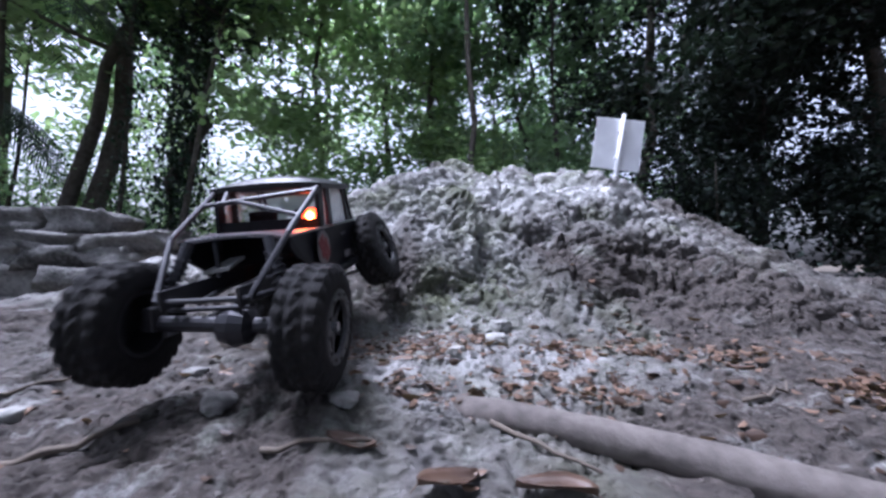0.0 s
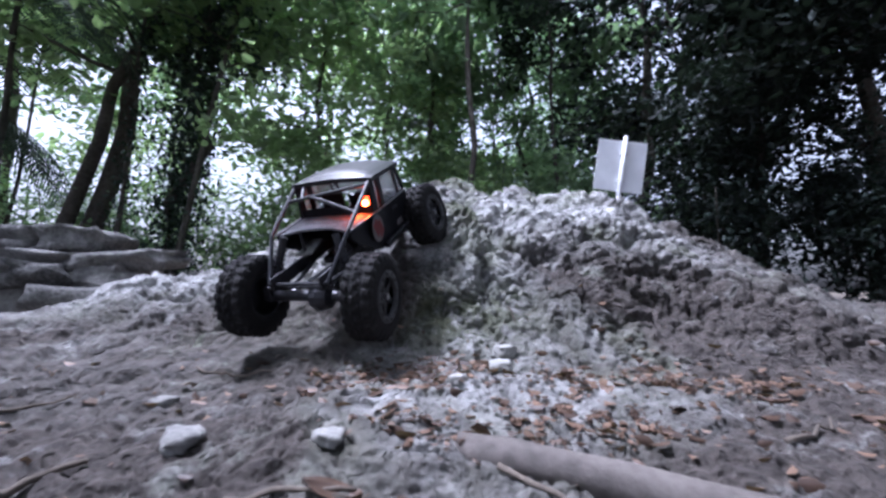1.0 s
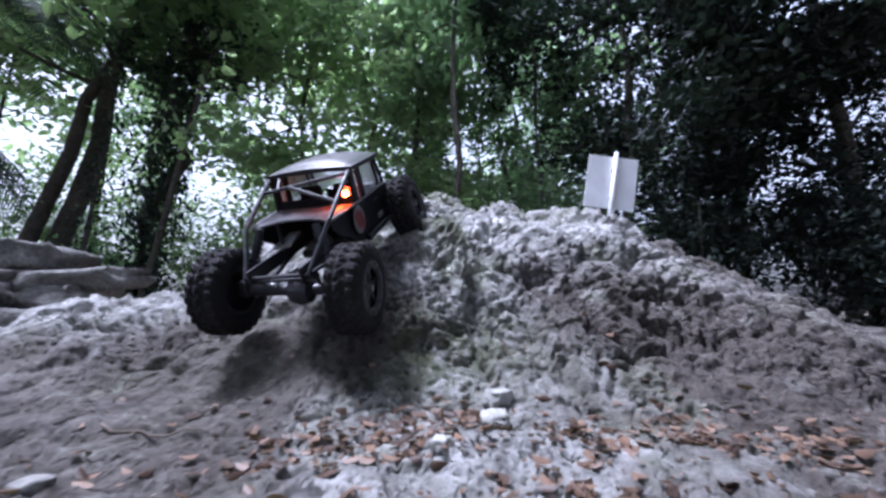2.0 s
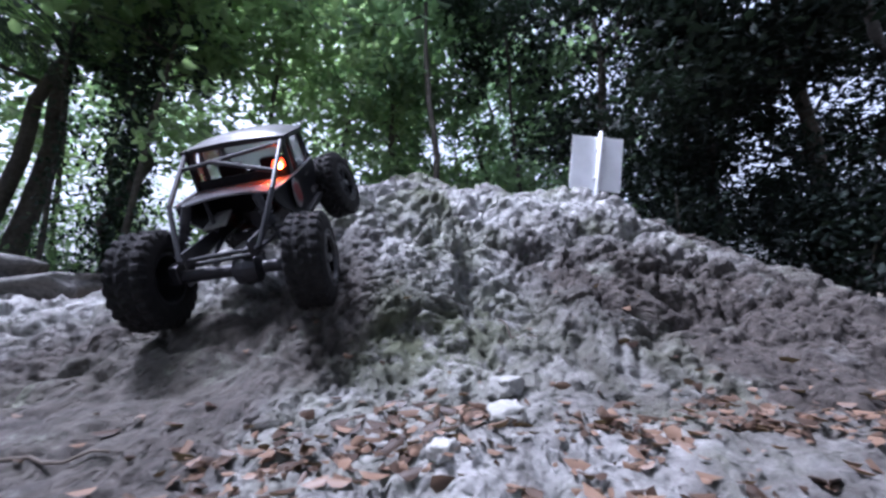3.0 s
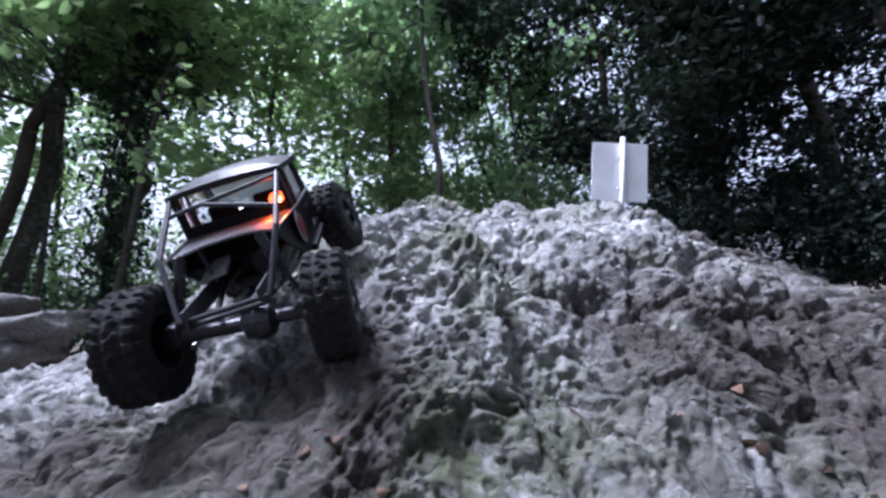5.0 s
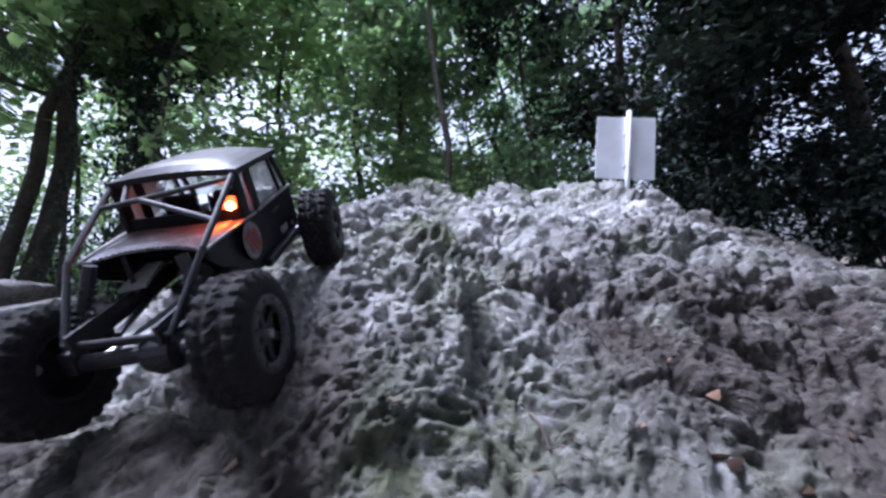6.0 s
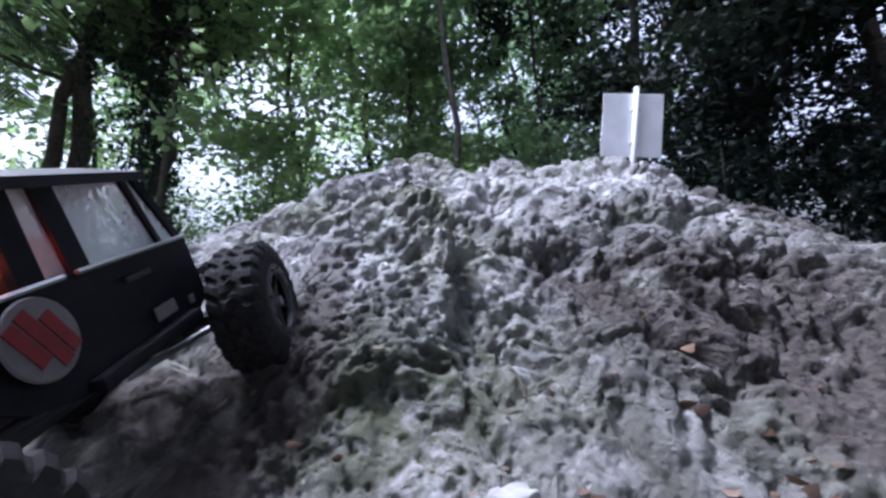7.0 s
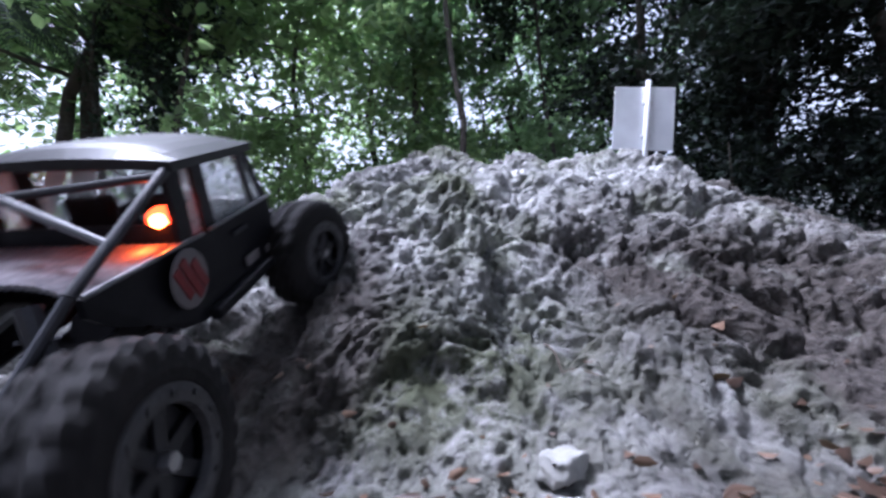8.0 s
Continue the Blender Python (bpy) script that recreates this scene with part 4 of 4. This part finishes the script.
def build_car():
    car = empty("toy_crawler")
    wheels = {}
    for name, x, y in (("wheel", -X_W, Y_R), ("wheel", X_W, Y_R), ("wheel", -X_W, Y_F), ("wheel", X_W, Y_F)):
        wheels[(x > 0, y > 0)] = build_wheel(car, name, x, y)
    for y in (Y_R, Y_F):
        bm = bmesh.new()
        tube(bm, [(-X_W + 0.02, 0, 0), (X_W - 0.02, 0, 0)], 0.0085, 12)
        lathe(bm, [(-0.020, 0.008), (-0.014, 0.019), (0.0, 0.023), (0.014, 0.019), (0.020, 0.008)], 16, centre=(0.018, 0, 0))
        box(bm, 0.018, (0.02 if y < 0 else -0.02), 0, 0.026, 0.03, 0.026, bevel=0.004)
        for sx in (-1, 1):
            box(bm, sx * 0.07, 0, 0.006, 0.012, 0.022, 0.026, bevel=0.003)
        AXLE_PARTS[y > 0] = part("axle", bm, M_TUBE, car, "black axle with round gear housing")
        AXLE_PARTS[y > 0].matrix_basis = pose(0, y, R_T)
        # links
        for sx in (-1, 1):
            bm = bmesh.new()
            tube(bm, [(sx * 0.062, y, R_T - 0.008), (sx * 0.030, y * 0.28, R_T - 0.005)], 0.0034, 8)
            part("lower_link", bm, M_ALLOY, car, "bare metal rod")
            bm = bmesh.new()
            tube(bm, [(sx * 0.020, y, R_T + 0.024), (sx * 0.040, y * 0.35, R_T + 0.026)], 0.0034, 8)
            part("upper_link", bm, M_TUBE, car)
            bm = bmesh.new()
            top = (sx * 0.045, y * 0.80, R_T + 0.085)
            bot = (sx * 0.072, y * 0.97, R_T + 0.006)
            mid = tuple((a + b) / 2 for a, b in zip(top, bot))
            tube(bm, [top, mid], 0.0062, 10)
            tube(bm, [mid, bot], 0.0025, 8)
            shock = part("shock_absorber", bm, M_TUBE, car)
            bm = bmesh.new()
            A, D = Vector(top), Vector(bot) - Vector(top)
            e1 = D.orthogonal().normalized()
            e2 = D.cross(e1).normalized()
            tube(bm, [A + D * (0.18 + 0.66 * g / 56) + (e1 * math.cos(g * 0.9) + e2 * math.sin(g * 0.9)) * 0.0082 for g in range(57)], 0.0012, 5)
            part("spring", bm, M_TUBE, shock)
    for sx in (-1, 1):
        bm = bmesh.new()
        plate(bm, [(sx * 0.038, -0.205, 0.092), (sx * 0.038, -0.10, 0.088), (sx * 0.038, 0.10, 0.088), (sx * 0.038, 0.20, 0.105), (sx * 0.038, 0.20, 0.117), (sx * 0.038, 0.09, 0.108), (sx * 0.038, -0.09, 0.108), (sx * 0.038, -0.205, 0.112)], 0.003 * sx, (1, 0, 0))
        part("chassis_rail", bm, M_TUBE, car)
    bm = bmesh.new()
    box(bm, 0, 0.0, 0.078, 0.078, 0.13, 0.014, bevel=0.005)
    part("skid_plate", bm, M_TUBE, car)
    bm = bmesh.new()
    box(bm, 0.0, 0.02, 0.100, 0.06, 0.10, 0.03, bevel=0.006)
    tube(bm, [(0.02, -0.045, 0.105), (0.02, -0.085, 0.105)], 0.016, 14)
    part("motor_and_gearbox", bm, M_TUBE, car)
    bm = bmesh.new()
    plate(bm, [(-0.046, -0.125, 0.112), (-0.012, -0.128, 0.117), (-0.016, -0.085, 0.124), (-0.040, -0.078, 0.121)], 0.004, (0, 0, 1))
    part("battery_plate", bm, M_PALESTONE, car, "scuffed pale grey plate")
    # rear cross bars and bumper
    for y, z, r in ((-0.199, 0.100, 0.0028), (-0.185, 0.088, 0.0026)):
        bm = bmesh.new()
        tube(bm, [(-0.047, y, z), (0.047, y, z)], r, 10)
        part("cross_bar", bm, M_TUBE, car)
    # body: side panels with the rear wheel arch, belt and sill
    for sx in (-1, 1):
        bm = bmesh.new()
        o = []
        for y, z in ((0.112, 0.098), (0.112, BZ), (B_Y, BZ), (D_Y, D_Z), (D_Y, D_Z - 0.012), (-0.118, D_Z - 0.026), (-0.092, 0.112), (-0.070, 0.095), (-0.045, 0.088), (0.09, 0.088)):
            o.append((sx * (half_width(y) - 0.004), y, z))
        plate(bm, o, 0.004 * sx, (1, 0, 0))
        part("side_panel", bm, M_BODY, car)
        bm = bmesh.new()
        tube(bm, [(sx * (BW + 0.001), 0.112, BZ), (sx * (BW + 0.001), 0.04, BZ), (sx * (BW + 0.001), C_Y - 0.008, BZ)], 0.0018, 6)
        tube(bm, [(sx * (BW + 0.001), C_Y - 0.018, BZ), (sx * (KW + 0.001), D_Y, D_Z + 0.001)], 0.0018, 6)
        part("belt_trim", bm, M_TRIM, car, "thin bright strip along the belt line")
        bm = bmesh.new()
        box(bm, sx * (BW + 0.004), 0.02, 0.090, 0.010, 0.12, 0.010, bevel=0.003)
        part("rock_slider", bm, M_BODY, car)
        bm = bmesh.new()
        box(bm, sx * (BW + 0.001), 0.035, 0.1385, 0.002, 0.028, 0.004, bevel=0.0008)
        part("door_handle", bm, M_TUBE, car)
        # round red and white decal in bars
        bm = bmesh.new()
        lathe(bm, [(0.0, 0.0), (sx * 0.0012, 0.0), (sx * 0.0012, 0.022), (0.0, 0.023)], 28, centre=(sx * BW, B_Y - 0.012, 0.128))
        decal = part("round_decal", bm, M_WHITE, car, "round white decal with red slanted bars")
        for k in (-1, 0, 1):
            bm = bmesh.new()
            box(bm, 0, 0, 0, 0.0012, 0.0078, 0.036 - 0.010 * abs(k), pose(sx * (BW + 0.0016), B_Y - 0.012 + k * 0.0105, 0.128, 24, 0, 0))
            part("decal_bar", bm, M_RED, decal)
        bm = bmesh.new()
        box(bm, sx * (BW + 0.001), 0.048, 0.106, 0.0015, 0.026, 0.010)
        part("small_decal", bm, M_WHITE, car, "small pale label with dark bars")
        bm = bmesh.new()
        box(bm, sx * (BW + 0.001), 0.085, 0.102, 0.0015, 0.007, 0.007)
        part("marker_lamp", bm, M_WHITE, car)
        # pillars
        for y0, y1, wd in ((B_Y, B_Y + 0.004, 0.016), (C_Y, C_Y, 0.016), (0.080, 0.066, 0.006), (0.108, 0.080, 0.008)):
            bm = bmesh.new()
            zt = ROOF - 0.004
            plate(bm, [(sx * (BW - 0.002), y0 - wd / 2, BZ), (sx * (BW - 0.002), y0 + wd / 2, BZ), (sx * (RW - 0.002), y1 + wd / 2, zt), (sx * (RW - 0.002), y1 - wd / 2, zt)], -0.005 * sx, (1, 0, 0))
            part("pillar", bm, M_BODY, car)
        # panes
        for a0, a1, b0, b1 in ((B_Y + 0.008, C_Y - 0.008, B_Y + 0.011, C_Y - 0.008), (C_Y + 0.008, 0.077, C_Y + 0.008, 0.063), (0.083, 0.104, 0.069, 0.076)):
            bm = bmesh.new()
            plate(bm, [(sx * (BW - 0.005), a0, BZ), (sx * (BW - 0.005), a1, BZ), (sx * (RW - 0.005), b1, ROOF - 0.006), (sx * (RW - 0.005), b0, ROOF - 0.006)], -0.0012 * sx, (1, 0, 0))
            part("window_pane", bm, M_PANE, car, "hazy clear plastic window")
    bm = bmesh.new()
    plate(bm, [(-BW + 0.006, 0.110, BZ), (BW - 0.006, 0.110, BZ), (RW - 0.006, 0.081, ROOF - 0.004), (-RW + 0.006, 0.081, ROOF - 0.004)], 0.0012, (0, 1, 0))
    part("windscreen", bm, M_PANE, car, "hazy clear plastic windscreen")
    # roof: crowned slab with a drip edge
    bm = bmesh.new()
    nx, ny = 12, 12
    grid = []
    for j in range(ny + 1):
        row = []
        for i in range(nx + 1):
            u, v = i / nx * 2 - 1, j / ny
            yy = R_B + (0.090 - R_B) * v
            zz = ROOF + 0.012 * (1 - abs(u) ** 3.2) * (1 - abs(2 * v - 1) ** 6 * 0.8) - 0.002 * abs(u)
            row.append(bm.verts.new((u * (RW + 0.003), yy, zz)))
        grid.append(row)
    for j in range(ny):
        for i in range(nx):
            bm.faces.new((grid[j][i], grid[j][i + 1], grid[j + 1][i + 1], grid[j + 1][i]))
    r = bmesh.ops.extrude_face_region(bm, geom=bm.faces[:])
    for v in r["geom"]:
        if isinstance(v, bmesh.types.BMVert):
            v.co.z -= 0.007
    bmesh.ops.recalc_face_normals(bm, faces=bm.faces[:])
    part("roof", bm, M_ROOF, car, "black crowned roof", smooth=False)
    # ribbed bed deck
    bm = bmesh.new()
    n = 44
    rows = []
    for k in range(7):
        y = B_Y - 0.006 + (D_Y - B_Y + 0.006) * k / 6
        z = BZ - 0.001 + (D_Z - BZ + 0.001) * k / 6
        cut = 0.016 * (k / 6) ** 3
        row = []
        for i in range(n + 1):
            u = i / n * 2 - 1
            yy = y + (cut * (1 - u * u) if k == 6 else 0)
            row.append(bm.verts.new((u * (half_width(y) - 0.005), yy, z + (0.0016 if i % 2 else -0.0006) + 0.004 * (1 - u * u) * k / 6)))
        rows.append(row)
    for a, b in zip(rows, rows[1:]):
        for i in range(n):
            bm.faces.new((a[i], a[i + 1], b[i + 1], b[i]))
    r = bmesh.ops.extrude_face_region(bm, geom=bm.faces[:])
    for v in r["geom"]:
        if isinstance(v, bmesh.types.BMVert):
            v.co.z -= 0.003
    bmesh.ops.recalc_face_normals(bm, faces=bm.faces[:])
    part("bed_deck", bm, M_DECK, car, "ribbed dark grey metal bed cover")
    bm = bmesh.new()
    plate(bm, [(-BW + 0.006, B_Y - 0.004, 0.110), (BW - 0.006, B_Y - 0.004, 0.110), (BW - 0.006, B_Y - 0.004, 0.168), (-BW + 0.006, B_Y - 0.004, 0.168)], 0.003, (0, 1, 0))
    part("cab_back_panel", bm, M_BODY, car)
    bm = bmesh.new()
    box(bm, 0, 0.045, 0.112, 2 * BW - 0.012, 0.12, 0.006, bevel=0.002)
    part("cab_floor", bm, M_BODY, car)
    bm = bmesh.new()
    box(bm, 0, 0.126, 0.128, 2 * BW - 0.03, 0.026, 0.050, bevel=0.008)
    part("nose", bm, M_BODY, car)
    bm = bmesh.new()
    tube(bm, [(-0.06, 0.195, 0.108), (-0.03, 0.212, 0.110), (0.03, 0.212, 0.110), (0.06, 0.195, 0.108)], 0.0045, 10)
    part("front_bumper", bm, M_TUBE, car)
    # seats in the cab
    for sx in (-1, 1):
        bm = bmesh.new()
        box(bm, sx * 0.033, 0.010, 0.150, 0.040, 0.014, 0.060, bevel=0.005)
        box(bm, sx * 0.033, 0.030, 0.124, 0.040, 0.040, 0.014, bevel=0.005)
        part("seat", bm, M_BODY, car)
    # rear cage
    r = 0.0034
    T = {s: Vector((s * (RW - 0.002), R_B + 0.008, ROOF - 0.004)) for s in (-1, 1)}
    K = {s: Vector((s * (KW + 0.002), D_Y - 0.008, D_Z + 0.005)) for s in (-1, 1)}
    F = {s: Vector((s * 0.048, -0.200, 0.100)) for s in (-1, 1)}
    for s in (-1, 1):
        bm = bmesh.new()
        tube(bm, [T[s], T[s].lerp(K[s], 0.5), K[s]], r, 10)
        tube(bm, [K[s], K[s].lerp(F[s], 0.5), F[s]], r, 10)
        part("cage_main_tube", bm, M_TUBE, car)
        bm = bmesh.new()
        tube(bm, [F[s], Vector((s * 0.062, -0.100, 0.094)), Vector((s * 0.060, B_Y, 0.092))], r * 0.9, 10)
        part("cage_lower_tube", bm, M_TUBE, car)
    c0, c1 = T[-1].lerp(K[-1], 0.36), T[1].lerp(K[1], 0.12)
    for a, b in ((c0, c1), (c0.lerp(c1, 0.30), T[1].lerp(K[1], 0.68)), (T[-1].lerp(T[1], 0.12), c0.lerp(c1, 0.18)), (T[-1], T[1])):
        bm = bmesh.new()
        tube(bm, [a, b], r * 0.9, 10)
        part("cage_brace", bm, M_TUBE, car)
    bm = bmesh.new()
    tube(bm, [Vector((-0.035, D_Y + 0.02, D_Z - 0.004)), Vector((-0.030, -0.12, 0.108))], r * 0.8, 8)
    part("bed_stay", bm, M_TUBE, car)
    # orange lamp at the cab's rear corner, with a shell
    bm = bmesh.new()
    bmesh.ops.create_icosphere(bm, subdivisions=3, radius=0.0120, matrix=pose(BW - 0.018, B_Y + 0.004, 0.170) @ Matrix.Diagonal((1, 0.7, 0.9, 1)))
    lens = part("lamp_lens", bm, M_LAMP, car, "glowing orange lamp lens", smooth=True)
    bm = bmesh.new()
    bmesh.ops.create_icosphere(bm, subdivisions=2, radius=0.0052, matrix=pose(BW - 0.017, B_Y - 0.004, 0.171))
    part("bulb", bm, M_BULB, lens, "bright yellow-orange bulb", smooth=True)
    bm = bmesh.new()
    lathe(bm, [(-0.006, 0.006), (-0.006, 0.010), (0.002, 0.010)], 14, centre=(BW - 0.014, B_Y + 0.010, 0.160))
    part("lamp_socket", bm, M_TUBE, car)
    tagged(car, "black toy rock crawler truck with big lugged tyres and orange lamp", "toy car")
    return car, wheels


BW, KW, RW, ROOF, B_Y, C_Y, R_B, D_Y, D_Z, BZ = 0.0735, 0.0645, 0.0725, 0.2150, -0.040, -0.006, -0.044, -0.132, 0.152, 0.1545
M_ROOF = material("roof_paint", (0.010, 0.0105, 0.012), 0.42, spread=0.3, scale=18, fine=150, bump=0.05, depth=0.0005, spec=0.35)
CAR, WHEELS = build_car()
CAR_ROWS = [
    (0.0, pose(-0.2197, 0.6129, 0.1602, 11.0, -3.2, -3.3)),
    (0.5, pose(-0.1909, 0.7600, 0.2202, 26.4, 1.8, -7.3)),
    (1.0, pose(-0.1507, 0.8552, 0.2664, 29.3, -1.7, -15.6)),
    (2.5, pose(-0.1480, 0.9652, 0.3349, 32.0, -4.4, -11.0)),
    (3.0, pose(-0.2211, 1.0103, 0.3322, 31.9, -9.1, -3.5)),
    (3.5, pose(-0.2292, 1.0905, 0.3931, 31.0, -14.2, -0.5)),
    (4.0, pose(-0.2369, 1.0520, 0.3637, 28.4, -12.2, -0.4)),
    (4.5, pose(-0.2299, 1.0650, 0.3665, 29.5, -16.2, -1.7)),
    (6.0, pose(-0.2380, 1.0284, 0.3453, 30.3, -1.9, -2.7)),
    (6.2, pose(-0.2203, 0.9648, 0.3132, 34.6, 1.0, -4.2)),
    (6.5, pose(-0.1910, 0.7273, 0.1834, 15.3, -13.8, -4.0)),
    (7.0, pose(-0.2030, 0.7154, 0.1818, 17.5, -10.7, 1.8)),
    (7.5, pose(-0.2150, 0.7180, 0.1800, 17.8, -11.0, 1.8)),
    (7.9, pose(-0.2349, 0.7725, 0.2023, 20.2, -6.1, 4.2)),
    (8.0, pose(-0.2473, 0.8006, 0.2241, 24.7, 2.5, 0.7)),
]
# seconds, rear axle tilt, front axle tilt, steering, metres rolled
AXLES = [
    (0, 3.8, -17.2, -5, 0.000),
    (0.5, -1.8, -10.7, -6, 0.161),
    (1.0, 1.8, -10.6, -6, 0.273),
    (2.5, 2.5, -13.8, 4, 0.402),
    (3.0, 3.5, -10.2, -10, 0.441),
    (3.5, 7.2, -8.7, -4, 0.541),
    (4.0, 8.2, -11.8, -14, 0.494),
    (4.5, 11.8, -10.5, -16, 0.506),
    (6.0, -2.7, -0.5, 4, 0.464),
    (6.2, -10.0, -4.6, 24, 0.395),
    (6.5, -0.8, -4.6, 16, 0.132),
    (7.0, 1.0, 1.3, 2, 0.122),
    (7.5, 1.4, 8.1, -34, 0.145),
    (7.9, -0.4, 2.4, -30, 0.186),
    (8.0, -6.4, -3.3, -18, 0.221),
]


def axle_at(t):
    cols = list(zip(*AXLES))
    return [float(np.interp(t, cols[0], c)) for c in cols[1:]]


def motions():
    walk(CAR, CAR_ROWS)
    times = [i / 10 for i in range(81)]
    for (right, front), wheel in WHEELS.items():
        rows = []
        for t in times:
            rear, fore, steer, rolled = axle_at(t)
            a, s = (fore if front else rear), (1 if right else -1)
            m = pose(s * X_W * math.cos(radians(a)), Y_F if front else Y_R, R_T - s * X_W * math.sin(radians(a)), 0, a, steer if front else 0)
            rows.append((t, m @ pose(0, 0, 0, -math.degrees(rolled / R_TYRE), 0, 0)))
        walk(wheel, rows)
    for front, axle in AXLE_PARTS.items():
        walk(axle, [(t, pose(0, Y_F if front else Y_R, R_T, 0, axle_at(t)[1 if front else 0], 0)) for t in times])


motions()
